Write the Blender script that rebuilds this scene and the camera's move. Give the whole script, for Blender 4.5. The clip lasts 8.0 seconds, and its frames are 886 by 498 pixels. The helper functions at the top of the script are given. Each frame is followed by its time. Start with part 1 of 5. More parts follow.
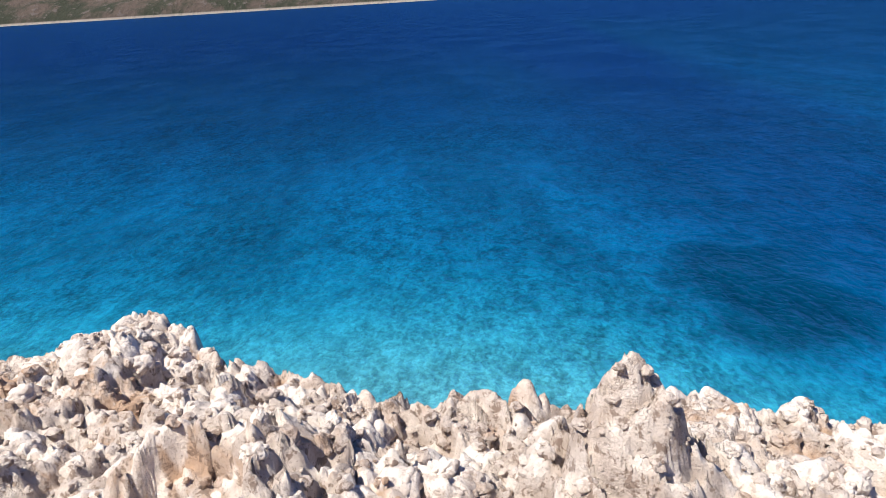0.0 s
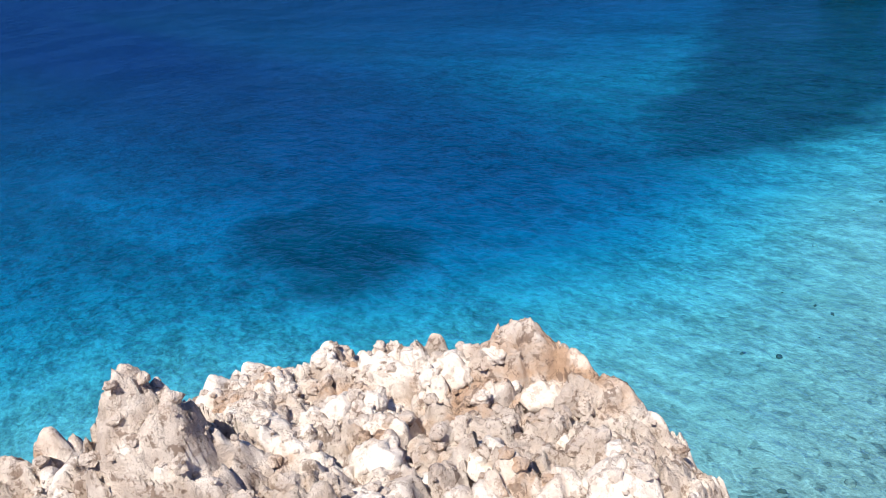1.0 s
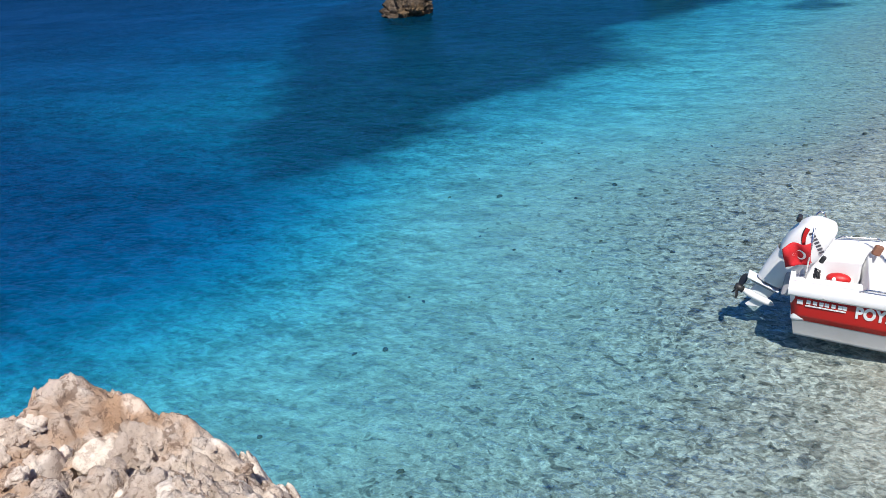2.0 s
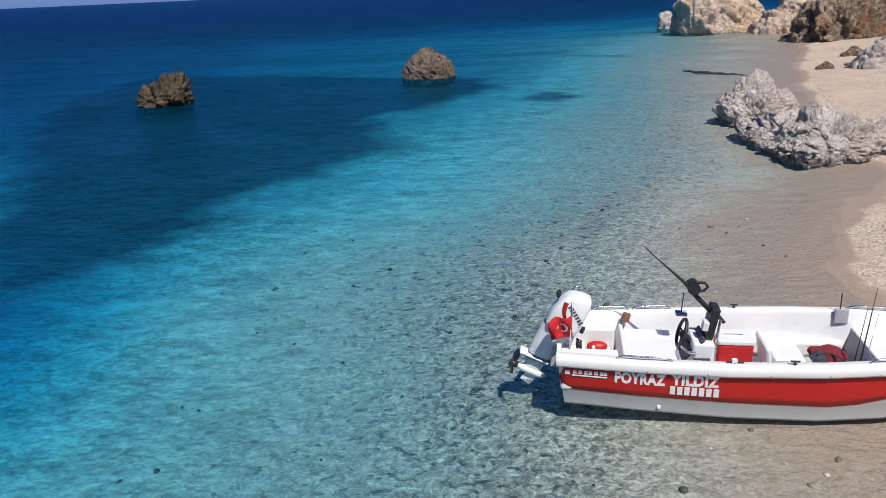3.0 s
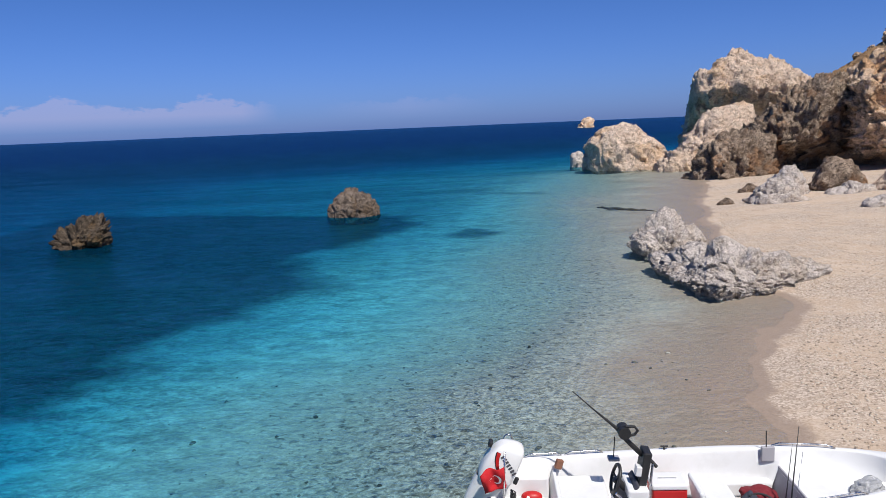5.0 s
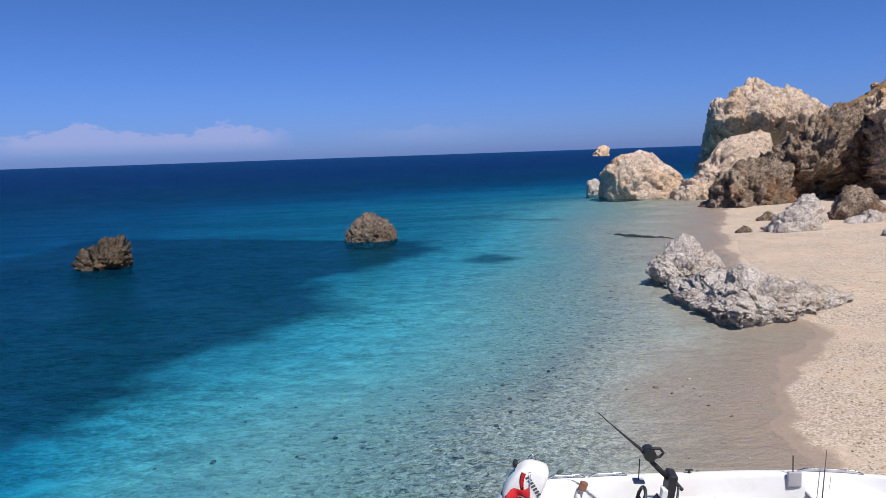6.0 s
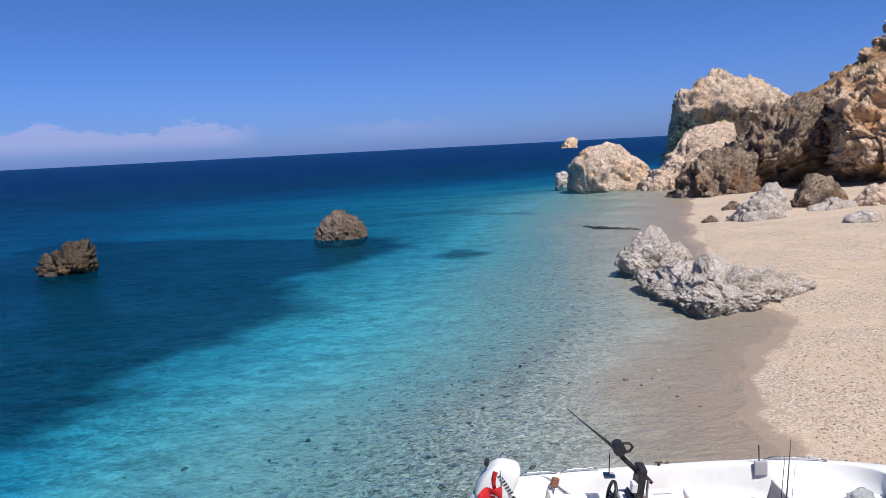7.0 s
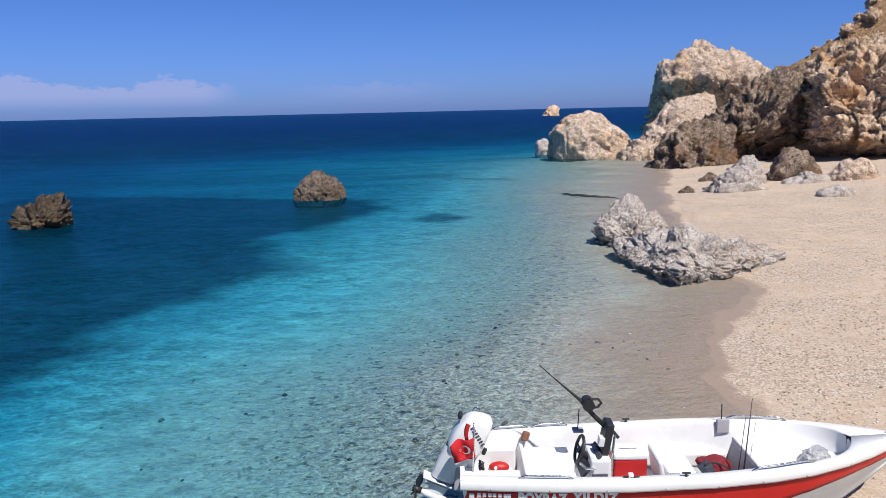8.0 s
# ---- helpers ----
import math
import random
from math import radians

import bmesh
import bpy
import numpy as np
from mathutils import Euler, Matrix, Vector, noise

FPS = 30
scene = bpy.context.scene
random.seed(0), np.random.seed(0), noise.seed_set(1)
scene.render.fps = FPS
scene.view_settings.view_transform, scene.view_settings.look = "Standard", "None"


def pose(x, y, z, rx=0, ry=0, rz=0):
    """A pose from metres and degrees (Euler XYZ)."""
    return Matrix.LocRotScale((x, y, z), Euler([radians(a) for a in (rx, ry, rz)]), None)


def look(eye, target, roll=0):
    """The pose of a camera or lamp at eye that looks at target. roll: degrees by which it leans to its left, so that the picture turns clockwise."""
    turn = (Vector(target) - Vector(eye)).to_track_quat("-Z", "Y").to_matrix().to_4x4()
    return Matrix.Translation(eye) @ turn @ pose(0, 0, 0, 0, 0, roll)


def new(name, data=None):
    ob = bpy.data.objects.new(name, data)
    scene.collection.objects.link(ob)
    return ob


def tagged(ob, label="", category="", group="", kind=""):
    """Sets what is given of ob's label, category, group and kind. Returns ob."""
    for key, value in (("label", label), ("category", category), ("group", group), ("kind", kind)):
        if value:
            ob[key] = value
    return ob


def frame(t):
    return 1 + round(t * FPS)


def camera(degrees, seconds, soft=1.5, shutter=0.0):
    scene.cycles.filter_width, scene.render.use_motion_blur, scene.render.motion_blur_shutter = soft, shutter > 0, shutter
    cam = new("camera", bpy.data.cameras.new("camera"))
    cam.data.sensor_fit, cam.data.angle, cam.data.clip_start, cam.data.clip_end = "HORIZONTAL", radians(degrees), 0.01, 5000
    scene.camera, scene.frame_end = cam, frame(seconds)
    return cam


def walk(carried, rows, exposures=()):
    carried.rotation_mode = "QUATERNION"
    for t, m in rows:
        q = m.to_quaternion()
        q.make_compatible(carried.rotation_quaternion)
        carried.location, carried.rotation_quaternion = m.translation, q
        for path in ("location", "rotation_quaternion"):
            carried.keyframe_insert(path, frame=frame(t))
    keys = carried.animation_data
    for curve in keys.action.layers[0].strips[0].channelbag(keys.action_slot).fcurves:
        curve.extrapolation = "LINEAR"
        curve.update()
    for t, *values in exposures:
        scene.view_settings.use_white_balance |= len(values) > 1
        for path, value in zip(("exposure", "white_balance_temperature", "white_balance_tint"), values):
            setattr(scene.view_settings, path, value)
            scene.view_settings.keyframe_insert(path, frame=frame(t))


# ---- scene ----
cam = camera(62.1, 8.0, 0.5)
PATH = [
    (0, (0.194, -0.483, 4.986), (-1.697, -0.575, 4.34), -3.5),
    (0.2, (0.23, -0.488, 5.002), (-1.66, -0.473, 4.349), -4.4),
    (0.4, (0.213, -0.398, 4.972), (-1.641, -0.100, 4.283), -5.8),
    (0.5, (0.221, -0.303, 4.964), (-1.595, 0.136, 4.249), -6.5),
    (0.6, (0.23, -0.211, 4.96), (-1.538, 0.36, 4.219), -7.1),
    (1, (0.245, -0.044, 4.931), (-1.338, 0.886, 4.139), -8.1),
    (1.1, (0.214, -0.001, 4.903), (-1.352, 0.957, 4.11), -7.6),
    (1.5, (0.35, 0.131, 4.854), (-1.024, 1.349, 4.062), -7.5),
    (1.8, (0.455, 0.173, 4.861), (-0.669, 1.613, 4.048), -7.0),
    (2, (0.545, 0.227, 4.862), (-0.326, 1.822, 4.026), -5.4),
    (2.2, (0.612, 0.285, 4.844), (0.044, 2.005, 3.995), -4.7),
    (3.3, (0.502, 0.405, 4.962), (0.185, 2.282, 4.349), -2.4),
    (3.5, (0.552, 0.41, 4.968), (0.209, 2.288, 4.372), -2.7),
    (4, (0.508, 0.469, 5.042), (0.247, 2.375, 4.495), -2.3),
    (4.5, (0.494, 0.453, 5.055), (0.338, 2.391, 4.587), -2.8),
    (5, (0.519, 0.502, 5.123), (0.398, 2.471, 4.793), -2.4),
    (5.2, (0.475, 0.46, 5.098), (0.363, 2.436, 4.81), -2.0),
    (6.3, (0.367, 0.287, 5.056), (0.201, 2.264, 4.8), -2.0),
    (6.5, (0.384, 0.207, 5.06), (0.228, 2.183, 4.792), -2.2),
    (7, (0.429, 0.401, 5.137), (0.348, 2.38, 4.862), -3.0),
    (7.5, (0.41, 0.279, 5.091), (0.38, 2.261, 4.821), -1.4),
    (8, (0.42, 0.239, 5.066), (0.395, 2.204, 4.696), -1.3),
]
walk(cam, [(t, look(eye, target, roll)) for t, eye, target, roll in PATH], [(0, 0.68), (1.2, 0.68), (2.2, 0.3), (3.3, 0.0), (4.5, 0.02), (6.0, 0.14), (8, 0.18)])

# ---- world, sun ----
SUN_ELEV, SUN_AZ = radians(58), (0.52, -0.855)   # azimuth: the way from the place towards the sun
world = bpy.data.worlds.new("sky")
scene.world = world
world.use_nodes = True
wn, wl = world.node_tree.nodes, world.node_tree.links
wn.clear()
w_out = wn.new("ShaderNodeOutputWorld")
w_bg = wn.new("ShaderNodeBackground")
w_sky = wn.new("ShaderNodeTexSky")
w_sky.sky_type = "NISHITA"
w_sky.sun_disc = False
w_sky.sun_elevation = SUN_ELEV
w_sky.sun_rotation = math.atan2(SUN_AZ[0], SUN_AZ[1])
w_sky.altitude, w_sky.air_density, w_sky.dust_density, w_sky.ozone_density = 0, 1.0, 0.6, 4.0
w_bg.inputs["Strength"].default_value = 0.055


def wnode(kind, **kw):
    n = wn.new(kind)
    for k, v in kw.items():
        n.inputs[k].default_value = v
    return n


def wmath(op, a, b, clamp=False):
    n = wn.new("ShaderNodeMath")
    n.operation, n.use_clamp = op, clamp
    for i, v in enumerate((a, b)):
        if isinstance(v, (int, float)):
            n.inputs[i].default_value = v
        else:
            wl.new(v, n.inputs[i])
    return n.outputs[0]


# low fair-weather clouds over the horizon, pale pink-grey
w_co = wn.new("ShaderNodeTexCoord")
w_sep = wn.new("ShaderNodeSeparateXYZ")
wl.new(w_co.outputs["Generated"], w_sep.inputs[0])
w_az = wmath("ARCTAN2", w_sep.outputs[0], w_sep.outputs[1])
w_comb = wn.new("ShaderNodeCombineXYZ")
wl.new(wmath("MULTIPLY", w_az, 22.0), w_comb.inputs[0])
wl.new(wmath("MULTIPLY", w_sep.outputs[2], 45.0), w_comb.inputs[1])
w_noise = wnode("ShaderNodeTexNoise", Scale=2.0, Detail=6.0, Roughness=0.6)
wl.new(w_comb.outputs[0], w_noise.inputs["Vector"])


def bump_at(a, b, centre, half):
    """1 at the centre, 0 at half away from it."""
    d = wmath("ABSOLUTE", wmath("SUBTRACT", a, centre), 0.0)
    return wmath("SUBTRACT", 1.0, wmath("DIVIDE", d, half), True)


hump_a = bump_at(w_az, 0, -0.525, 0.06)
hump_b = bump_at(w_az, 0, -0.355, 0.055)
hump_c = bump_at(w_az, 0, -0.10, 0.12)
band = wmath("MULTIPLY", bump_at(w_az, 0, -0.455, 0.185), 4.0, True)
top = wmath("ADD", wmath("ADD", wmath("MULTIPLY", hump_a, 0.014), wmath("MULTIPLY", hump_b, 0.012)), wmath("MULTIPLY", wmath("SUBTRACT", w_noise.outputs[0], 0.5), 0.040))
top = wmath("ADD", top, 0.038)
cover = wmath("MULTIPLY", wmath("SUBTRACT", top, w_sep.outputs[2]), 190.0, True)
base = wmath("MULTIPLY", wmath("SUBTRACT", w_sep.outputs[2], 0.010), 60.0, True)
side = wmath("MAXIMUM", band, wmath("MULTIPLY", hump_c, 0.35))
amount = wmath("MULTIPLY", wmath("MULTIPLY", cover, base), wmath("MULTIPLY", side, 0.47))
w_tint = wn.new("ShaderNodeMix")
w_tint.data_type, w_tint.blend_type = "RGBA", "MULTIPLY"
w_tint.inputs["Factor"].default_value = 1.0
w_ramp = wn.new("ShaderNodeMix")
w_ramp.data_type = "RGBA"
w_ramp.inputs["A"].default_value = (0.62, 0.94, 2.4, 1)
w_ramp.inputs["B"].default_value = (0.46, 0.79, 1.33, 1)
wl.new(wmath("POWER", wmath("MULTIPLY", w_sep.outputs[2], 3.3, True), 0.6), w_ramp.inputs["Factor"])
wl.new(w_ramp.outputs["Result"], w_tint.inputs["B"])
wl.new(w_sky.outputs[0], w_tint.inputs["A"])
w_mix = wn.new("ShaderNodeMix")
w_mix.data_type = "RGBA"
wl.new(amount, w_mix.inputs["Factor"])
wl.new(w_tint.outputs["Result"], w_mix.inputs["A"])
w_mix.inputs["B"].default_value = (7.6, 7.6, 12.0, 1)
wl.new(w_mix.outputs["Result"], w_bg.inputs["Color"])
wl.new(w_bg.outputs[0], w_out.inputs["Surface"])

sun = new("sun", bpy.data.lights.new("sun", "SUN"))
sun.data.energy, sun.data.angle, sun.data.color = 5.0, radians(0.53), (1.0, 0.955, 0.88)
sun.matrix_world = look((0, 0, 0), (-SUN_AZ[0] * math.cos(SUN_ELEV), -SUN_AZ[1] * math.cos(SUN_ELEV), -math.sin(SUN_ELEV)))


# ---- noise on arrays ----


def hash3(ix, iy, iz, seed):
    h = (ix.astype(np.int64) * 374761393 + iy.astype(np.int64) * 668265263 + iz.astype(np.int64) * 2147483647 + seed * 1274126177) & 0xFFFFFFFF
    h = ((h ^ (h >> 13)) * 1274126177) & 0xFFFFFFFF
    h = ((h ^ (h >> 16)) * 2246822519) & 0xFFFFFFFF
    return ((h ^ (h >> 15)) & 0xFFFFFF) / float(0xFFFFFF)


def vnoise(p, seed=0):
    """Smooth noise, 0 to 1, at the rows of p."""
    i = np.floor(p).astype(np.int64)
    f = p - i
    f = f * f * f * (f * (f * 6 - 15) + 10)
    out = 0
    for dx in (0, 1):
        for dy in (0, 1):
            for dz in (0, 1):
                w = (f[:, 0] if dx else 1 - f[:, 0]) * (f[:, 1] if dy else 1 - f[:, 1]) * (f[:, 2] if dz else 1 - f[:, 2])
                out = out + w * hash3(i[:, 0] + dx, i[:, 1] + dy, i[:, 2] + dz, seed)
    return out


def fbm(p, seed=0, octaves=4, gain=0.5):
    """Layered noise, about -1 to 1."""
    total, amp, norm = 0, 1.0, 0
    for o in range(octaves):
        total = total + amp * (vnoise(p * 2.03 ** o + 17.3 * o, seed + o) * 2 - 1)
        norm += amp
        amp *= gain
    return total / norm * 1.6


def ridge(p, seed=0, octaves=4):
    """Sharp-crested noise, 0 to 1."""
    total, amp, norm = 0, 1.0, 0
    for o in range(octaves):
        total = total + amp * (1 - np.abs(vnoise(p * 2.1 ** o + 9.1 * o, seed + o) * 2 - 1))
        norm += amp
        amp *= 0.5
    return total / norm


def crackle(p, seed=0):
    """Thin branching cracks, 1 in the crack and 0 away from it."""
    return (1 - np.abs(vnoise(p, seed) * 2 - 1)) ** 7 + 0.5 * (1 - np.abs(vnoise(p * 2.3 + 4.1, seed + 1) * 2 - 1)) ** 7


def cells(p, seed=0):
    """Distance to the nearest and the second nearest of scattered points, one in each unit cell, and a random number of the nearest."""
    i = np.floor(p).astype(np.int64)
    f1 = np.full(len(p), 9.0)
    f2 = np.full(len(p), 9.0)
    rnd = np.zeros(len(p))
    for dx in (-1, 0, 1):
        for dy in (-1, 0, 1):
            for dz in (-1, 0, 1):
                c = i + (dx, dy, dz)
                q = np.stack([c[:, k] + hash3(c[:, 0], c[:, 1], c[:, 2], seed + 11 * k) for k in range(3)], 1)
                d = np.sqrt(((p - q) ** 2).sum(1))
                near = d < f1
                f2 = np.where(near, f1, np.minimum(f2, d))
                rnd = np.where(near, hash3(c[:, 0], c[:, 1], c[:, 2], seed + 77), rnd)
                f1 = np.where(near, d, f1)
    return f1, f2, rnd


def facets(p, seed=0, tilt=1.0):
    """Broken faces: each cell has a level and a slope of its own."""
    i = np.floor(p).astype(np.int64)
    best = np.full(len(p), 9.0)
    out = np.zeros(len(p))
    for dx in (-1, 0, 1):
        for dy in (-1, 0, 1):
            for dz in (-1, 0, 1):
                c = i + (dx, dy, dz)
                q = np.stack([c[:, k] + hash3(c[:, 0], c[:, 1], c[:, 2], seed + 11 * k) for k in range(3)], 1)
                e = p - q
                d = (e ** 2).sum(1)
                g = np.stack([hash3(c[:, 0], c[:, 1], c[:, 2], seed + 100 + 7 * k) - 0.5 for k in range(3)], 1)
                lev = hash3(c[:, 0], c[:, 1], c[:, 2], seed + 55) - 0.5
                out = np.where(d < best, lev + tilt * 2 * (e * g).sum(1), out)
                best = np.minimum(best, d)
    return out


def smooth(a, b, x):
    t = np.clip((x - a) / (b - a), 0, 1)
    return t * t * (3 - 2 * t)


# ---- meshes ----


def mesh_of(name, verts, faces, mat=None, soft_shade=True):
    me = bpy.data.meshes.new(name)
    verts = np.asarray(verts, dtype=np.float32)
    faces = np.asarray(faces, dtype=np.int32)
    k = faces.shape[1]
    me.vertices.add(len(verts))
    me.vertices.foreach_set("co", verts.ravel())
    me.loops.add(faces.size)
    me.loops.foreach_set("vertex_index", faces.ravel())
    me.polygons.add(len(faces))
    me.polygons.foreach_set("loop_start", np.arange(0, faces.size, k, dtype=np.int32))
    me.polygons.foreach_set("use_smooth", np.full(len(faces), soft_shade))
    me.update(calc_edges=True)
    if mat:
        me.materials.append(mat)
    return me


def part(name, bm, material, parent=None, label="", shade=False):
    """Links a bmesh or mesh as one object, under parent if there is one."""
    if isinstance(bm, bpy.types.Mesh):
        me = bm
    else:
        me = bpy.data.meshes.new(name)
        bm.normal_update()
        bm.to_mesh(me)
        bm.free()
        me.polygons.foreach_set("use_smooth", [shade] * len(me.polygons))
    if material and not me.materials:
        me.materials.append(material)
    ob = new(name, me)
    if parent:
        ob.parent = parent
    if label:
        ob["label"] = label
    return ob


def grid_faces(nx, ny):
    a = (np.arange(nx - 1)[:, None] * ny + np.arange(ny - 1)[None, :]).ravel()
    return np.stack([a, a + ny, a + ny + 1, a + 1], 1)


ICO = {}


def ico(level):
    if level not in ICO:
        bm = bmesh.new()
        bmesh.ops.create_icosphere(bm, subdivisions=level, radius=1)
        bm.verts.ensure_lookup_table()
        v = np.array([v.co for v in bm.verts])
        f = np.array([[q.index for q in fc.verts] for fc in bm.faces])
        bm.free()
        ICO[level] = (v, f)
    return ICO[level]


# ---- materials ----


class Mat:
    """A node material under construction."""

    def __init__(self, name):
        self.m = bpy.data.materials.new(name)
        self.m.use_nodes = True
        self.t = self.m.node_tree
        self.n, self.l = self.t.nodes, self.t.links
        self.b = self.n["Principled BSDF"]
        self.out = self.n["Material Output"]

    def put(self, node, key, v):
        s = node.inputs[key]
        if isinstance(v, bpy.types.NodeSocket):
            self.l.new(v, s)
        elif isinstance(v, tuple) and len(v) == 3 and s.type == "RGBA":
            s.default_value = (*v, 1)
        else:
            s.default_value = v

    def node(self, kind, **kw):
        n = self.n.new("ShaderNode" + kind)
        for k, v in kw.items():
            self.put(n, k, v)
        return n

    def co(self, scale=(1, 1, 1), turn=0.0, source="Object"):
        c = self.node("TexCoord").outputs[source]
        m = self.node("Mapping", Vector=c, Scale=scale, Rotation=(0, 0, turn))
        return m.outputs[0]

    def world_co(self, scale=(1, 1, 1), turn=0.0):
        g = self.node("NewGeometry").outputs["Position"]
        return self.node("Mapping", Vector=g, Scale=scale, Rotation=(0, 0, turn)).outputs[0]

    def noise(self, co, scale, detail=4.0, rough=0.55, distort=0.0):
        return self.node("TexNoise", Vector=co, Scale=scale, Detail=detail, Roughness=rough, Distortion=distort).outputs[0]

    def math(self, op, a, b=0.0, clamp=False):
        n = self.n.new("ShaderNodeMath")
        n.operation, n.use_clamp = op, clamp
        self.put(n, 0, a)
        self.put(n, 1, b)
        return n.outputs[0]

    def span(self, x, lo, hi, a=0.0, b=1.0):
        n = self.node("MapRange")
        n.clamp = True
        n.interpolation_type = "SMOOTHSTEP"
        for k, v in zip(("Value", "From Min", "From Max", "To Min", "To Max"), (x, lo, hi, a, b)):
            self.put(n, k, v)
        return n.outputs[0]

    def mix(self, f, a, b, how="MIX"):
        n = self.n.new("ShaderNodeMix")
        n.data_type, n.blend_type = "RGBA", how
        self.put(n, "Factor", f)
        for k, v in (("A", a), ("B", b)):
            if isinstance(v, tuple):
                n.inputs[k].default_value = (*v, 1)
            else:
                self.l.new(v, n.inputs[k])
        return n.outputs["Result"]

    def bump(self, height, strength=0.5, dist=0.02, normal=None):
        n = self.node("Bump", Height=height, Strength=strength, Distance=dist)
        if normal:
            self.l.new(normal, n.inputs["Normal"])
        return n.outputs[0]

    def done(self, color=None, rough=0.8, normal=None, metal=0.0, spec=None):
        self.put(self.b, "Base Color", color) if color is not None else None
        self.put(self.b, "Roughness", rough)
        self.put(self.b, "Metallic", metal)
        if spec is not None:
            self.put(self.b, "Specular IOR Level", spec)
        if normal is not None:
            self.l.new(normal, self.b.inputs["Normal"])
        return self.m


def rock_material(name, pale, mid, dark, tint=None, scale=1.0, tint_amount=0.5, contrast=1.0, grooves=0.35):
    """Weathered limestone: pale crust, dark spots, rusty patches, pit and crack shade painted dark."""
    k = Mat(name)
    c = k.co()
    big = k.noise(c, 0.55 * scale, 5, 0.6)
    med = k.noise(c, 2.6 * scale, 6, 0.68, 0.1)
    fine = k.noise(c, 12 * scale, 6, 0.75)
    col = k.mix(k.span(med, 0.40, 0.58), mid, pale)
    col = k.mix(k.math("MULTIPLY", k.span(big, 0.50, 0.62), 0.8), col, mid)
    pits = k.noise(c, 6.5 * scale, 5, 0.6, 0.15)
    # hollows of the pits noise are painted dark, as if in shade
    holes = k.span(k.math("ADD", pits, k.math("MULTIPLY", med, 0.35)), 0.46, 0.56, 1.0, 0.0)
    spots = k.math("MULTIPLY", k.span(k.math("ADD", fine, k.math("MULTIPLY", med, 0.5)), 0.74, 0.90), 0.8 * contrast)
    col = k.mix(k.math("MAXIMUM", spots, k.math("MULTIPLY", holes, 0.75 * contrast)), col, dark)
    if tint:
        rust = k.noise(c, 1.1 * scale, 5, 0.6, 0.15)
        col = k.mix(k.math("MULTIPLY", k.span(rust, 0.51, 0.64), tint_amount), col, tint)
    col = k.mix(k.span(fine, 0.3, 0.7, 0.0, 0.22), col, (0.95, 0.93, 0.9), "OVERLAY")
    # crooked cracks and grooves, cut in the bump, their shade painted dark too
    seam = k.span(k.math("ABSOLUTE", k.math("SUBTRACT", k.noise(c, 1.5 * scale, 5, 0.62, 0.4), 0.5)), 0.0, 0.022, 1.0, 0.0)
    groove = k.span(k.math("ABSOLUTE", k.math("SUBTRACT", k.noise(c, 5.0 * scale, 3, 0.55, 0.8), 0.5)), 0.0, 0.05, 1.0, 0.0)
    cut_ = k.math("MAXIMUM", k.math("MULTIPLY", seam, 0.6), k.math("MULTIPLY", groove, grooves))
    col = k.mix(k.math("MULTIPLY", cut_, 0.8), col, dark)
    h = k.math("ADD", k.math("MULTIPLY", med, 1.0), k.math("MULTIPLY", fine, 0.45))
    h = k.math("SUBTRACT", k.math("ADD", h, k.math("MULTIPLY", pits, 0.9)), k.math("MULTIPLY", cut_, 0.30))
    n = k.bump(h, 1.0, 0.16 / scale)
    n = k.bump(k.noise(c, 45 * scale, 4, 0.7), 0.5, 0.02 / scale, n)
    return k.done(col, 0.92, n, spec=0.2)


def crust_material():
    """White limestone lumps in pinkish tan cement, rusty stains, pit shade painted dark."""
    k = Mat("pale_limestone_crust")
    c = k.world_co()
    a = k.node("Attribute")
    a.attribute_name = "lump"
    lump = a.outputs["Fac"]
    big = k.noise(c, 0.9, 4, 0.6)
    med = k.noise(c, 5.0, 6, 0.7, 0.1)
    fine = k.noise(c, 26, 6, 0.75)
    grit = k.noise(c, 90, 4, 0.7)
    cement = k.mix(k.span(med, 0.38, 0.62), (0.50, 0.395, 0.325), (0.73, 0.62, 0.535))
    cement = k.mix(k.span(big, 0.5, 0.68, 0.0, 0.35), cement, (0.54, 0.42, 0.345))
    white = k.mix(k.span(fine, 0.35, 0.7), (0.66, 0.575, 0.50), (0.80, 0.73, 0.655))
    # lump is the relief's mask, so colour also darkens the hollows between lumps
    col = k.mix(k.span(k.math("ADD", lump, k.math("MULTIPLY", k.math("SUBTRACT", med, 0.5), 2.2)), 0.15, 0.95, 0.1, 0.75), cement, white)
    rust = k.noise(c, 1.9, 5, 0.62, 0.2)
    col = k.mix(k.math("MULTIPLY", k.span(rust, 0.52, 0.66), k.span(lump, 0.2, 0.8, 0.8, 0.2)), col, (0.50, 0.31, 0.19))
    # dark flecks put shade of small hollows into colour, most between lumps
    pit_shade = k.math("MULTIPLY", k.span(k.noise(c, 15, 5, 0.72, 0.3), 0.53, 0.60), k.span(lump, 0.2, 0.8, 0.78, 0.42))
    col = k.mix(pit_shade, col, (0.22, 0.145, 0.105))
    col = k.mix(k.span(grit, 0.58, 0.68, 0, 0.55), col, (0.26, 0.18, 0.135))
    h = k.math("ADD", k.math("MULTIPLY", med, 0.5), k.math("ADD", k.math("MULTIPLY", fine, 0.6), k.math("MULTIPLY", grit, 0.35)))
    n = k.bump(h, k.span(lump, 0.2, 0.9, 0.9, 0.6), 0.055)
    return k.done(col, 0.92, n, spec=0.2)


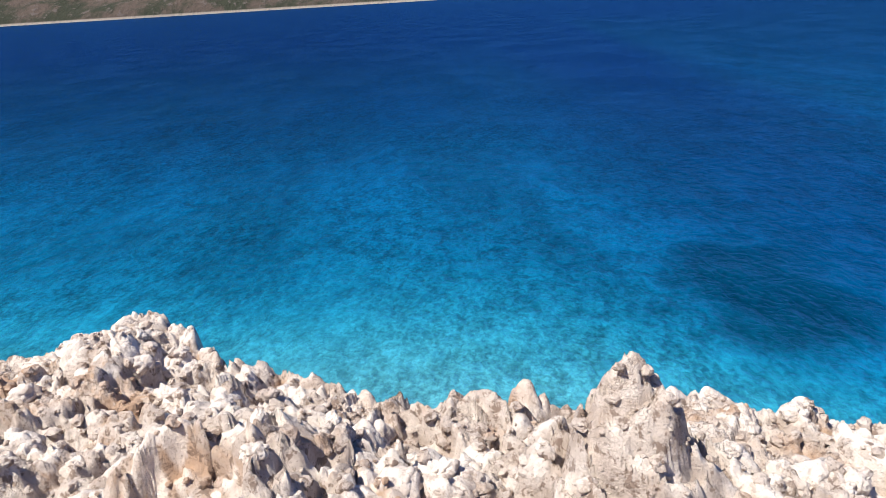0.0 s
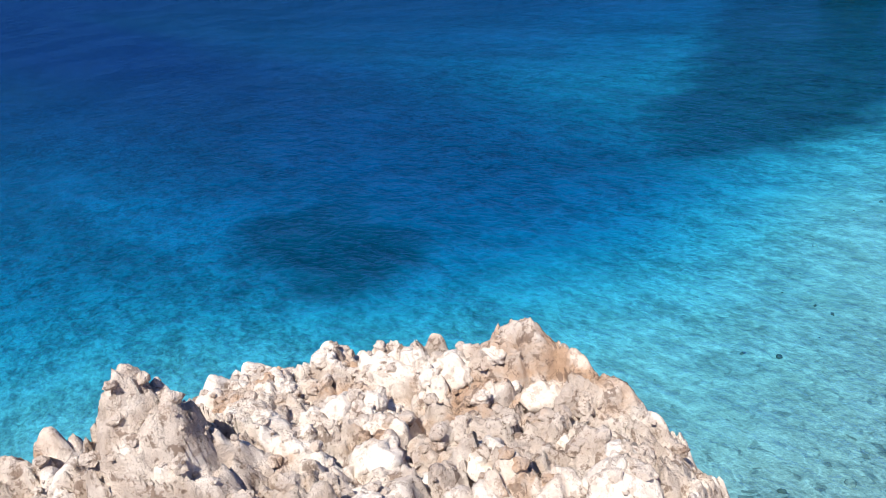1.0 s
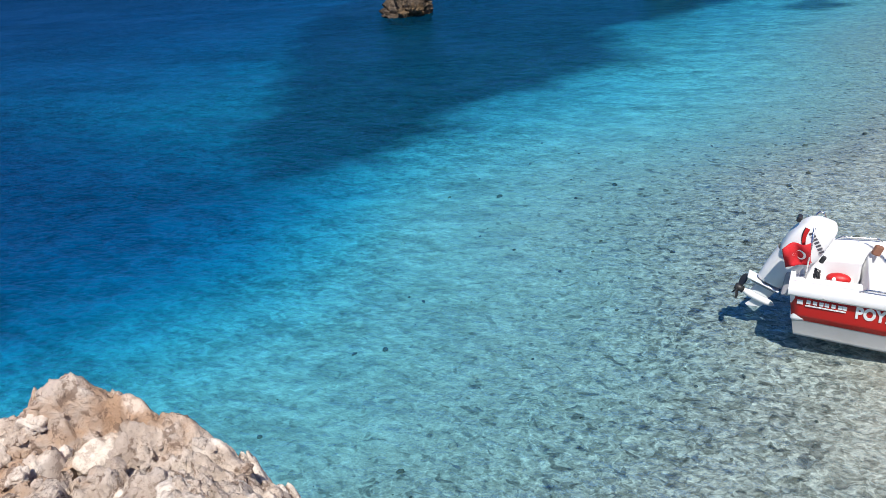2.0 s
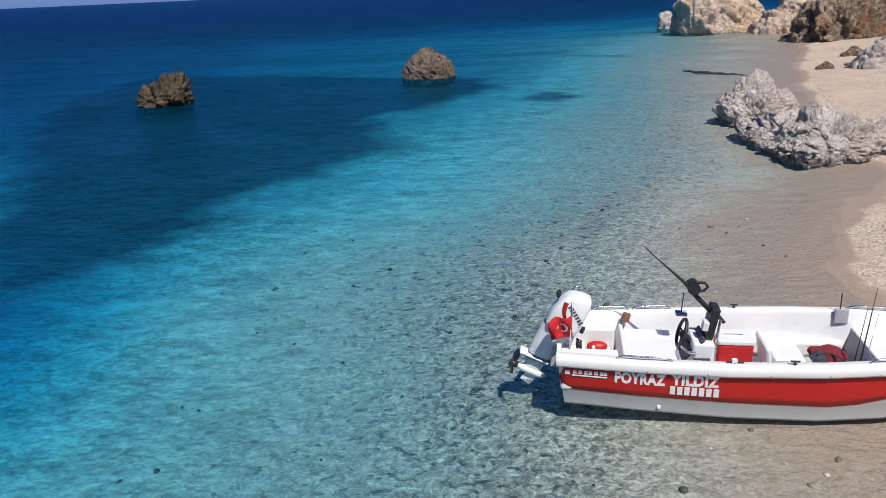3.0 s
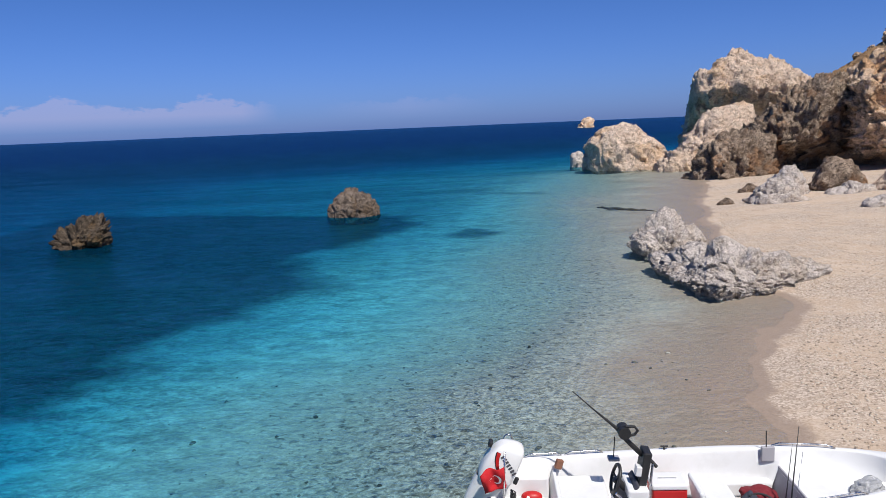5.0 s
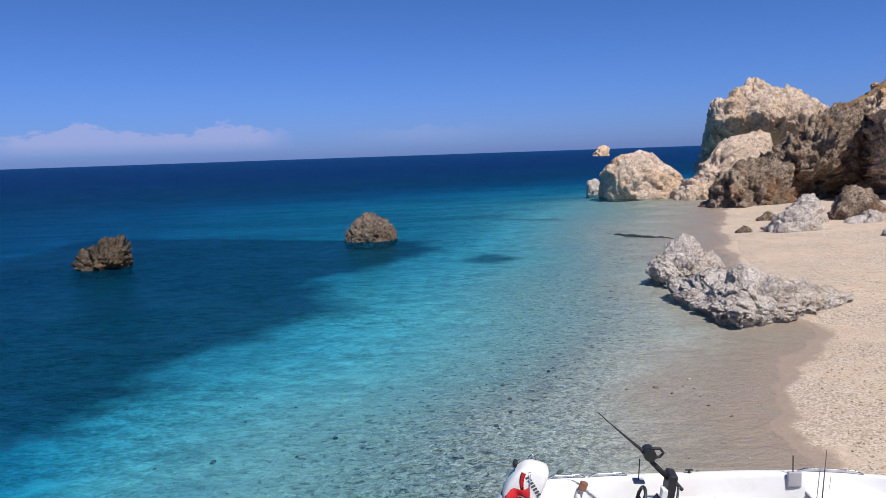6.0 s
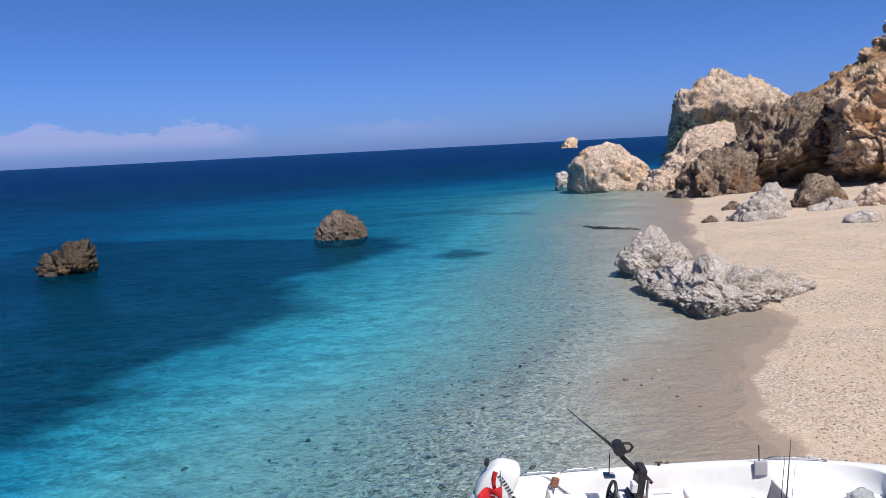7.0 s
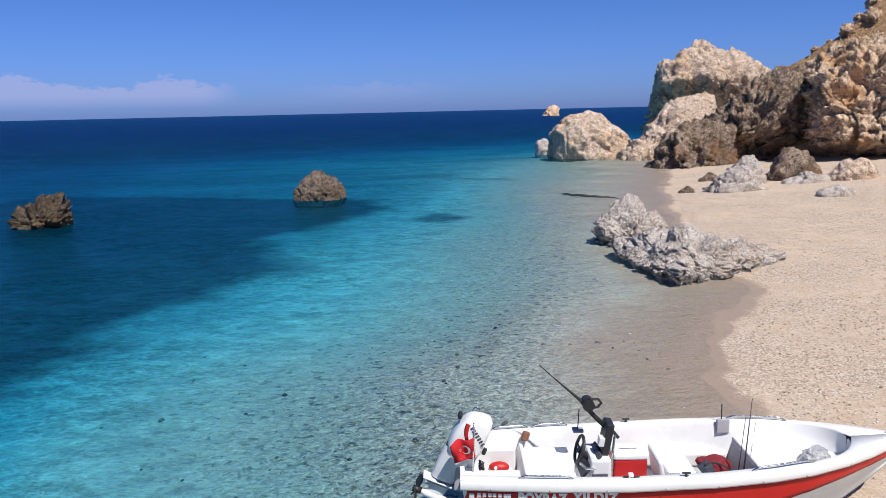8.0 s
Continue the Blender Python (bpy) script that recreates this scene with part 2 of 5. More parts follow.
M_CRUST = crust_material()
M_GREY = rock_material("grey_limestone", (0.74, 0.65, 0.605), (0.58, 0.50, 0.455), (0.17, 0.135, 0.115), (0.52, 0.40, 0.30), 0.8, 0.35, 0.6, 0.40)
M_TAN = rock_material("tan_limestone", (0.88, 0.68, 0.545), (0.68, 0.495, 0.385), (0.22, 0.155, 0.115), (0.80, 0.50, 0.30), 0.30, 0.6, 0.7, 0.2)
M_TAN2 = rock_material("ochre_limestone", (0.88, 0.64, 0.47), (0.70, 0.475, 0.33), (0.12, 0.075, 0.052), (0.68, 0.35, 0.16), 0.40, 0.6, 0.9, 0.25)
M_SOIL = rock_material("ochre_soil", (0.42, 0.28, 0.16), (0.34, 0.20, 0.105), (0.16, 0.10, 0.06), (0.40, 0.22, 0.10), 0.5, 0.4)
M_BROWN = rock_material("brown_limestone", (0.48, 0.37, 0.285), (0.19, 0.135, 0.10), (0.03, 0.024, 0.02), (0.42, 0.22, 0.11), 0.50, 0.45, 1.0, 0.3)
M_DARKROCK = rock_material("dark_sea_rock", (0.19, 0.145, 0.11), (0.09, 0.068, 0.05), (0.03, 0.025, 0.02), (0.33, 0.2, 0.09), 1.0, 0.4)

M_SEADOME = rock_material("brown_sea_rock", (0.28, 0.22, 0.18), (0.15, 0.112, 0.088), (0.05, 0.04, 0.032), (0.26, 0.16, 0.08), 1.1, 0.3)


# ---- the lie of the land ----
SHORE_Y = (-400, -60, -10, -1, 1, 3, 5, 6.5, 9, 11.4, 12.5, 13.9, 15.6, 17.3, 19.8, 24, 29.5, 34.3, 44.9, 60, 66, 78, 100, 140, 400, 5000)
SHORE_X = (-60, -6, 1.7, 1.7, 2.8, 4.3, 5.2, 5.3, 5.25, 5.2, 5.25, 5.55, 6.1, 7.1, 8.3, 9.0, 9.7, 10.5, 13.4, 17.8, 19.5, 24, 44, 100, 520, 9000)
DEEP_S = (-200, 0, 1, 2.5, 5, 8, 11, 14, 17, 20, 25, 32, 60, 150, 600, 5000)
DEEP_Z = (0, 0, 0.05, 0.14, 0.36, 1.10, 2.10, 2.9, 3.4, 3.8, 4.6, 6.5, 12, 22, 40, 60)
# meadows of sea grass: plan outline, thickness, raggedness, softness of the edge
MEADOWS = (
    (((-12.5, 13.8), (-10.0, 16.7), (-8.7, 19.0), (-9.4, 20.4), (-8.9, 21.9), (-7.5, 25.0), (-5.7, 27.2), (-6.6, 29.5), (-8.0, 31.9), (-5.5, 37.2), (-3.0, 42.2), (-4.0, 46.4), (-15.5, 50.5), (-30.3, 54.3), (-28.8, 39.4), (-23.1, 29.3), (-17.9, 21.4), (-16.1, 17.6), (-14.8, 16.0)), 0.95, 1.1, 1.3),
    (((-12.0, 3.9), (-11.2, 5.4), (-11.6, 6.8), (-13.7, 7.6), (-17.0, 7.2), (-17.4, 5.0), (-15.0, 4.0), (-13.6, 3.3)), 0.86, 1.1, 0.9),
    (((-14.0, 9.5), (-12.5, 12.5), (-15.7, 16.2), (-20.9, 13.7), (-22.5, 8.5)), 0.42, 1.6, 2.0),
    (((-17.3, -12.8), (-16.0, -5.0), (-18.5, -2.6), (-21.6, -3.9), (-23.1, -10.7), (-19.6, -16.0)), 0.32, 1.8, 2.0),
    (((-20.0, 4.5), (-19.0, 7.5), (-26.2, 6.2), (-29.7, 0.9), (-24.1, 1.9)), 0.42, 1.4, 1.6),
    (((-2.0, 37.5), (-0.1, 36.5), (1.3, 38.2), (-0.5, 39.8)), 0.75, 0.5, 0.5),
    (((-1.2, 58.7), (4.9, 57.8), (5.3, 60.4), (-0.8, 61.3)), 0.45, 0.8, 0.8),
    (((-5.2, 68.3), (3.6, 67.4), (4.4, 70.5), (-4.3, 72.7)), 0.42, 0.8, 0.9),
    (((-34.9, 57.8), (-6.9, 57.8), (-5.2, 64.8), (-38.4, 70.0)), 0.55, 3.0, 3.5),
)


def inside(x, y, loop):
    """Metres inside a closed outline; negative outside."""
    loop = np.array(loop, float)
    best = np.full(len(x), 1e9)
    inn = np.zeros(len(x), bool)
    for a, b in zip(loop, np.roll(loop, -1, 0)):
        e = b - a
        t = np.clip(((x - a[0]) * e[0] + (y - a[1]) * e[1]) / (e @ e), 0, 1)
        best = np.minimum(best, np.hypot(x - a[0] - t * e[0], y - a[1] - t * e[1]))
        inn ^= ((a[1] > y) != (b[1] > y)) & (x < (b[0] - a[0]) * (y - a[1]) / (b[1] - a[1] + 1e-12) + a[0])
    return np.where(inn, best, -best)


def sea_grass(x, y):
    """How thick the sea grass stands, 0 to 1."""
    p = np.stack([x, y, x * 0], 1)
    s = offshore(x, y)
    ragged = fbm(p * 0.45, 121, 4)
    tuft = fbm(p * 1.1, 127, 3)
    m = np.zeros(len(x))
    for loop, a, rag, soft in MEADOWS:
        d = inside(x, y, loop) + rag * (0.6 * ragged + 0.35 * tuft)
        m = np.maximum(m, a * smooth(-soft, soft, d))
    streak = fbm(np.stack([x * 0.07 + 0.1 * y, y * 0.55 - x * 0.12, x * 0], 1), 131, 4)
    m = np.maximum(m, (0.27 + 0.13 * smooth(8, 20, y) + 0.26 * np.clip(streak, -1, 1)) * smooth(12.5, 18, s + 0.8 * ragged))
    return m + (1 - m) * 0.62 * smooth(36, 110, s)


SHORE_T = np.arange(-60, 120, 0.2)
SHORE_S = np.convolve(np.pad(np.interp(SHORE_T, SHORE_Y, SHORE_X), 6, "edge"), np.hanning(15)[1:-1] / np.hanning(15).sum(), "valid")


def shore_x(y):
    """Where the water's edge runs."""
    return np.where((y > -59) & (y < 119), np.interp(y, SHORE_T, SHORE_S), np.interp(y, SHORE_Y, SHORE_X))


def offshore(x, y):
    """Metres from the shoreline, out to sea."""
    return (shore_x(y) - x) * 0.92


def sea_depth(x, y):
    return np.maximum(0, -ground_z(x, y, False))


def ground_z(x, y, shelf=True):
    x, y = np.asarray(x, float), np.asarray(y, float)
    s = offshore(x, y)
    p = np.stack([x, y, x * 0], 1)
    s = s + 0.35 * fbm(p * 0.35, 5, 3) * smooth(-6, -1, s) + 0.9 * fbm(p * 0.12, 8, 3) * smooth(2, 8, s)
    far = 1 + 0.016 * np.clip(y - 34, 0, 42)
    deep = -np.interp(s / far - 0.8 * smooth(8, 2, y) * smooth(2, 6, s), DEEP_S, DEEP_Z)
    deep = deep * (1 + (0.5 + 0.9 * smooth(1, 9, y)) * smooth(9.5, 15, s) * smooth(17, 9, y))
    if shelf:
        # refraction lifts what lies far off
        low = 1.25 - 0.83 * smooth(20, 32, np.hypot(x, y))
        deep = -low * (1 - np.exp(deep / low))
    up = -s
    beach = np.interp(up, (0, 1.2, 3, 8, 20, 40, 120, 600), (0, 0.10, 0.22, 0.5, 1.4, 4.0, 40, 160))
    z = np.where(s > 0, deep, beach)
    return z + 0.02 * fbm(p * 0.9, 3, 3) + 0.05 * fbm(p * 0.25, 4, 2) * smooth(1, 4, np.abs(s))


def lines(lo, hi, step, far, grow=1.09):
    a = list(np.arange(lo, hi + step / 2, step))
    d, x = step, a[-1]
    up = []
    while x < far:
        d *= grow
        x += d
        up.append(x)
    d, x = step, a[0]
    down = []
    while x > -far:
        d *= grow
        x -= d
        down.append(x)
    return np.array(down[::-1] + a + up)


def sheet(name, xs, ys, zf, mat):
    X, Y = np.meshgrid(xs, ys, indexing="ij")
    x, y = X.ravel(), Y.ravel()
    return mesh_of(name, np.stack([x, y, zf(x, y)], 1), grid_faces(len(xs), len(ys)), mat), x, y


def ground_material():
    k = Mat("sand_and_shingle")
    c = k.world_co()
    z = k.node("SeparateXYZ", Vector=c).outputs[2]
    big = k.noise(c, 0.35, 4)
    med = k.noise(c, 2.2, 5, 0.6)
    fine = k.noise(c, 40, 5, 0.75)
    grit = k.node("TexVoronoi", Vector=c, Scale=30.0)
    sand = k.mix(k.span(med, 0.35, 0.65), (0.46, 0.345, 0.25), (0.54, 0.425, 0.33))
    gv = k.node("SeparateColor", Color=grit.outputs["Color"]).outputs[0]
    stones = k.mix(gv, (0.17, 0.128, 0.10), (0.64, 0.54, 0.455))
    shingle = k.span(k.math("ADD", big, k.math("MULTIPLY", med, 0.5)), 0.66, 0.86)
    col = k.mix(k.math("ADD", k.math("MULTIPLY", shingle, 0.48), 0.26), sand, stones)
    wet = k.span(k.math("ADD", z, k.math("MULTIPLY", k.math("SUBTRACT", med, 0.5), 0.05)), 0.020, 0.042, 1.0, 0.0)
    wetcol = k.mix(0.5, k.mix(gv, (0.26, 0.195, 0.145), (0.37, 0.285, 0.225)), (0.32, 0.245, 0.19))
    col = k.mix(wet, col, wetcol)
    # below the water: a bed of pebbles, seen broken up through the ripples
    under = k.span(k.math("ADD", z, k.math("MULTIPLY", k.math("SUBTRACT", med, 0.5), 0.08)), -0.20, -0.04, 1.0, 0.0)
    py = k.node("SeparateXYZ", Vector=c).outputs[1]
    bend = k.mix(0.16, c, k.node("TexNoise", Vector=c, Scale=4.5, Detail=2.0).outputs["Color"], "LINEAR_LIGHT")
    grain = k.noise(bend, 9.0, 5, 0.7, 0.6)
    peb = k.node("TexVoronoi", Vector=bend, Scale=13.0)
    pv = k.node("SeparateColor", Color=peb.outputs["Color"]).outputs[1]
    bed = k.mix(k.span(grain, 0.34, 0.66), (0.22, 0.205, 0.165), (0.95, 0.88, 0.79))
    bed = k.mix(k.span(pv, 0.86, 0.93, 0.0, 0.6), bed, (0.12, 0.115, 0.095))
    bed = k.mix(k.span(pv, 0.05, 0.12, 0.6, 0.0), bed, (0.92, 0.88, 0.80))
    bed = k.mix(k.span(py, 11, 24, 0.05, 0.85), bed, (0.68, 0.60, 0.52))
    bed = k.mix(k.span(med, 0.35, 0.7, 0.0, 0.25), bed, (0.62, 0.54, 0.46))
    bed = k.mix(k.span(z, -0.30, -0.08, 0.0, 0.7), bed, k.mix(gv, (0.33, 0.255, 0.195), (0.50, 0.40, 0.32)))
    deep = k.span(z, -0.95, -0.40, 1.0, 0.0)
    bed = k.mix(deep, bed, k.mix(k.span(med, 0.3, 0.7), (0.68, 0.64, 0.55), (0.79, 0.75, 0.67)))
    # meadows of sea grass on the slope
    grass = k.node("Attribute")
    grass.attribute_name = "grass"
    weed = k.math("MULTIPLY", grass.outputs["Fac"], k.span(med, 0.25, 0.6, 0.93, 1.0))
    bed = k.mix(k.math("MULTIPLY", weed, 0.98), bed, k.mix(med, (0.012, 0.02, 0.018), (0.05, 0.06, 0.04)))
    col = k.mix(under, col, bed)
    h = k.math("ADD", k.math("MULTIPLY", grit.outputs["Distance"], -0.5), k.math("MULTIPLY", fine, 0.5))
    n = k.bump(h, 0.6, 0.02)
    return k.done(col, k.span(wet, 0, 1, 0.95, 0.45), n, spec=0.25)


M_GROUND = ground_material()
gx = lines(-24, 30, 0.2, 4600, 1.10)
gy = lines(-12, 70, 0.22, 4600, 1.10)
ground_me, qx, qy = sheet("ground", gx, gy, ground_z, M_GROUND)
grass_at = ground_me.attributes.new("grass", "FLOAT", "POINT")
grass_at.data.foreach_set("value", sea_grass(qx, qy).astype(np.float32))
ground = tagged(new("ground", ground_me), "pale sand and shingle beach sloping under clear water", "beach", kind="structure")


def water_material():
    """Clear sea: what lies below dims by its depth, the water scatters blue light of its own, the surface mirrors the sky."""
    k = Mat("sea_water")
    k.n.remove(k.b)
    d = k.node("Attribute")
    d.attribute_name = "depth"
    depth = d.outputs["Fac"]
    c = k.world_co()
    # ripples in three sizes; the short ones come in gusts
    gust = k.noise(k.world_co((1.0, 1.5, 1.0), radians(-20)), 0.13, 3, 0.6, 0.3)
    calm = k.span(gust, 0.38, 0.62, 0.5, 1.05)
    fine = k.noise(k.world_co((1.0, 1.5, 1.0), radians(14)), 7.5, 2, 0.55, 0.6)
    rip = k.noise(k.world_co((0.8, 1.5, 1.0), radians(8)), 2.2, 2, 0.55, 0.6)
    chop = k.noise(k.world_co((0.8, 1.4, 1.0), radians(5)), 0.85, 3, 0.6, 0.5)
    swell = k.noise(k.world_co((0.5, 1.3, 1.0), radians(4)), 0.10, 4, 0.6, 0.4)
    h = k.math("ADD", k.math("MULTIPLY", k.math("ADD", k.math("MULTIPLY", fine, 0.42), k.math("MULTIPLY", rip, 0.75)), calm), k.math("ADD", k.math("MULTIPLY", chop, 1.1), k.math("MULTIPLY", swell, 1.6)))
    nrm = k.bump(h, 1.0, 0.26)

    # caustics painted into the water's tint: crooked bright threads, dark blotches between
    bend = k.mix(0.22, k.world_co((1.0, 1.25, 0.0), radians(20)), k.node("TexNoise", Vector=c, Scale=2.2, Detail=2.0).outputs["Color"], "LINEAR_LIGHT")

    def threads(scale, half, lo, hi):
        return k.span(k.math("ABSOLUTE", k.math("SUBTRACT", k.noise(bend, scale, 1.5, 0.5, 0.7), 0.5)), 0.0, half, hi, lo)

    caustic_tint = k.math("MULTIPLY", threads(3.6, 0.045, 0.76, 1.0), threads(8.5, 0.06, 0.84, 1.0))
    caustic_tint = k.math("MULTIPLY", caustic_tint, k.span(k.noise(bend, 6.0, 1, 0.5, 0.6), 0.31, 0.38, 0.42, 1.0))
    # ripple light and dark painted by noise into tint and scatter colour
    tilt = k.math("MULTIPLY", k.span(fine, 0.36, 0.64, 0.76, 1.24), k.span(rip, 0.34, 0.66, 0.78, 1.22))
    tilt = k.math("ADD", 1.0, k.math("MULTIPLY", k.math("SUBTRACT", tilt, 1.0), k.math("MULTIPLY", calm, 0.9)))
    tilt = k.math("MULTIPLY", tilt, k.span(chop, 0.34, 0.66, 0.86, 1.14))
    ripple_tint = k.math("MULTIPLY", tilt, 0.84, True)
    light_tint = k.mix(k.span(depth, 0.02, 0.35), (1.0, 1.0, 1.0), k.node("CombineColor", Red=caustic_tint, Green=caustic_tint, Blue=caustic_tint).outputs[0])
    light_tint = k.mix(k.span(depth, 0.5, 2.0), light_tint, k.node("CombineColor", Red=ripple_tint, Green=ripple_tint, Blue=ripple_tint).outputs[0])

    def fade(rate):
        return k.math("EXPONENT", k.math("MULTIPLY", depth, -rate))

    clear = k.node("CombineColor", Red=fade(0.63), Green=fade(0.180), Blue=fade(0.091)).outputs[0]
    clear = k.mix(1.0, clear, light_tint, "MULTIPLY")
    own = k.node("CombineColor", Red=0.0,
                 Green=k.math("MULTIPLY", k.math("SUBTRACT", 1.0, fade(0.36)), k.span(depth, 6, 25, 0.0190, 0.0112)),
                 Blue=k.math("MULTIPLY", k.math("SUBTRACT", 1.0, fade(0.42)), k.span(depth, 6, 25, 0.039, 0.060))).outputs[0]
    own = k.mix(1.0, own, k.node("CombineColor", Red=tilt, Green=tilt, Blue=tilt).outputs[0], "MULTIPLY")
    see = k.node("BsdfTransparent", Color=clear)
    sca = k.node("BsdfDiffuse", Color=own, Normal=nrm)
    add = k.n.new("ShaderNodeAddShader")
    k.l.new(see.outputs[0], add.inputs[0])
    k.l.new(sca.outputs[0], add.inputs[1])
    glo = k.node("BsdfGlossy", Color=(0.35, 0.8, 1.0), Roughness=0.22, Normal=nrm)
    fre = k.node("Fresnel", IOR=1.33, Normal=nrm)
    mix = k.n.new("ShaderNodeMixShader")
    k.l.new(k.math("MINIMUM", k.math("MULTIPLY", k.math("SUBTRACT", fre.outputs[0], 0.04, True), 0.62), 0.24), mix.inputs[0])
    k.l.new(add.outputs[0], mix.inputs[1])
    k.l.new(glo.outputs[0], mix.inputs[2])
    k.l.new(mix.outputs[0], k.out.inputs["Surface"])
    return k.m


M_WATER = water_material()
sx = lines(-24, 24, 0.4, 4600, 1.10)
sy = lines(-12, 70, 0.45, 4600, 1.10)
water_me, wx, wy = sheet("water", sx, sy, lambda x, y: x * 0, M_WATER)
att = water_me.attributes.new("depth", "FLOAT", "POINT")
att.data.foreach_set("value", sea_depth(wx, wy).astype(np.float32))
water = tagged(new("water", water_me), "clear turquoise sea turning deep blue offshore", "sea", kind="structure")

# ---- the headland under the camera ----
RIM = np.array([(-9, -9), (-6.0, -6.2), (-4.75, -4.2), (-4.75, -2.9), (-4.0, -1.7), (-3.5, -0.9), (-3.45, 0.3), (-3.75, 1.1), (-3.35, 1.55), (-2.75, 1.75),
                (-2.35, 2.05), (-1.9, 2.12), (-1.28, 2.22), (-1.02, 1.78), (-0.75, 1.15), (0.2, 0.85), (1.6, 0.8), (3.5, 0.3), (6.5, -0.6), (9, -3), (14, -9)])
KNOBS = ((-4.35, -2.9, 0.05, 0.55), (-4.0, -2.0, -0.10, 0.7), (-4.6, -4.0, -0.2, 0.7), (-2.40, 0.10, 0.62, 0.30), (-3.45, 1.15, -0.10, 0.30), (-1.6, 1.7, 0.18, 0.40), (-2.5, 1.5, 0.14, 0.16), (-2.28, 1.78, 0.22, 0.19),
         (-1.85, 1.35, 0.16, 0.30), (-1.9, 0.5, 0.25, 0.4), (-3.3, -0.4, -0.02, 0.3), (-2.3, -1.6, 0.35, 0.5),
         (-4.2, 1.6, -0.34, 0.8), (-1.4, 2.2, -0.23, 0.22), (-2.4, 1.8, 0.12, 0.4), (-3.2, 1.6, -0.15, 0.22), (-4.2, -3.6, -0.17, 0.4), (-3.4, -1.2, -0.11, 0.4), (-3.8, 1.0, -0.19, 0.22), (-1.4, 2.2, -0.11, 0.22), (-4.6, -4.0, -0.11, 0.22), (-2.0, 2.0, 0.06, 0.22), (-3.2, 1.2, 0.08, 0.22), (-3.8, 1.4, -0.13, 0.4), (-1.2, 2.0, -0.07, 0.22), (-3.2, 1.2, 0.05, 0.22), (-3.6, 1.0, -0.06, 0.22))


def rim_distance(x, y):
    """Metres inside the rim; negative outside."""
    return inside(x, y, np.vstack([RIM, (14, -60), (-9, -60)]))


def crust(x, y, z):
    """Relief of the limestone crust, rounded lumps cemented into a rough crumbling mass, and how far each spot is a lump (1) or cement (0)."""
    p = np.stack([x, y, z], 1)
    p = p + 0.07 * np.stack([fbm(p * 2.3, 31, 3), fbm(p * 2.3, 37, 3), fbm(p * 2.3, 41, 3)], 1)
    f1, f2, r1 = cells(p * 1.7, 1)
    g1, g2, r2 = cells(p * 4.3, 2)
    h1, h2, r3 = cells(p * 11.0, 3)
    k1, k2, r4 = cells(p * 27.0, 4)
    patch = smooth(-0.25, 0.35, fbm(p * 1.1, 51, 3))
    rough = smooth(0.1, -0.5, fbm(p * 1.6, 53, 3))
    big = np.sqrt(np.clip(1 - (f1 / 0.85) ** 2, 0, 1)) * (0.3 + r1)
    lump = np.sqrt(np.clip(1 - (g1 / (0.34 + 0.26 * r2)) ** 2, 0, 1)) * smooth(0.45, 0.55, r2)
    cob = np.sqrt(np.clip(1 - (h1 / (0.30 + 0.30 * r3)) ** 2, 0, 1)) * smooth(0.40, 0.5, r3)
    chip = np.sqrt(np.clip(1 - (k1 / 0.55) ** 2, 0, 1)) * (0.3 + r4)
    open_rock = 1 - 0.8 * smooth(0.0, 0.4, lump)
    pale = np.clip(np.maximum(0.9 * smooth(0.0, 0.5, lump), 0.6 * smooth(0.0, 0.5, cob)) + 0.5 * (patch - 0.5), 0, 1)
    hole = smooth(0.34, 0.60, fbm(p * 2.4, 141, 3)) + 0.5 * smooth(0.32, 0.6, fbm(p * 6.5, 145, 2)) * open_rock
    z = (0.13 * big + 0.058 * lump + 0.017 * cob * (0.3 + open_rock) + 0.007 * chip * (0.3 + open_rock)
         + 0.09 * fbm(p * 0.9, 61, 3) + 0.06 * facets(p * 2.3, 91) + 0.028 * facets(p * 5.5, 95) * (0.4 + open_rock) + 0.010 * facets(p * 14.0, 97) * open_rock
         - 0.17 * hole - 0.15 * crackle(p * 1.4, 151) - 0.055 * crackle(p * 4.0, 155) - 0.018 * crackle(p * 8, 157) * open_rock
         + (0.012 + 0.03 * rough) * open_rock * (ridge(p * 6, 71, 3) - 0.6))
    return z, pale


def headland(x, y):
    """Height of the headland and its share of pale lumps."""
    d = rim_distance(x, y)
    d = d + 0.10 * fbm(np.stack([x, y, x * 0], 1) * 2.2, 81, 3)
    top = 2.92 + 0.18 * smooth(0, 2.5, d) + 0.35 * smooth(2.5, 5, d)
    top = top + np.maximum(0, -7 - y) * 0.45 + np.maximum(0, x - 3) * 0.10
    for kx, ky, h, r in KNOBS:
        top = top + h * np.exp(-((x - kx) ** 2 + (y - ky) ** 2) / (r * r))
    flat = np.exp(-((x - 0.4) ** 2 + (y + 0.5) ** 2) / 1.6)
    top = top + 0.62 * np.exp(-((x - 0.7) ** 2 + (y + 1.2) ** 2) / 3.6)
    wall = smooth(0.10, -1.1, d) ** 0.8
    z = top * (1 - wall) - 3.0 * wall
    relief, pale = crust(x, y, 0.75 * top + 0.25 * z)
    return z + 0.95 * relief * (1 - 0.5 * flat) * (1 - 0.7 * smooth(0.0, 0.5, wall)) - 0.08, pale


def headland_z(x, y):
    return headland(x, y)[0]


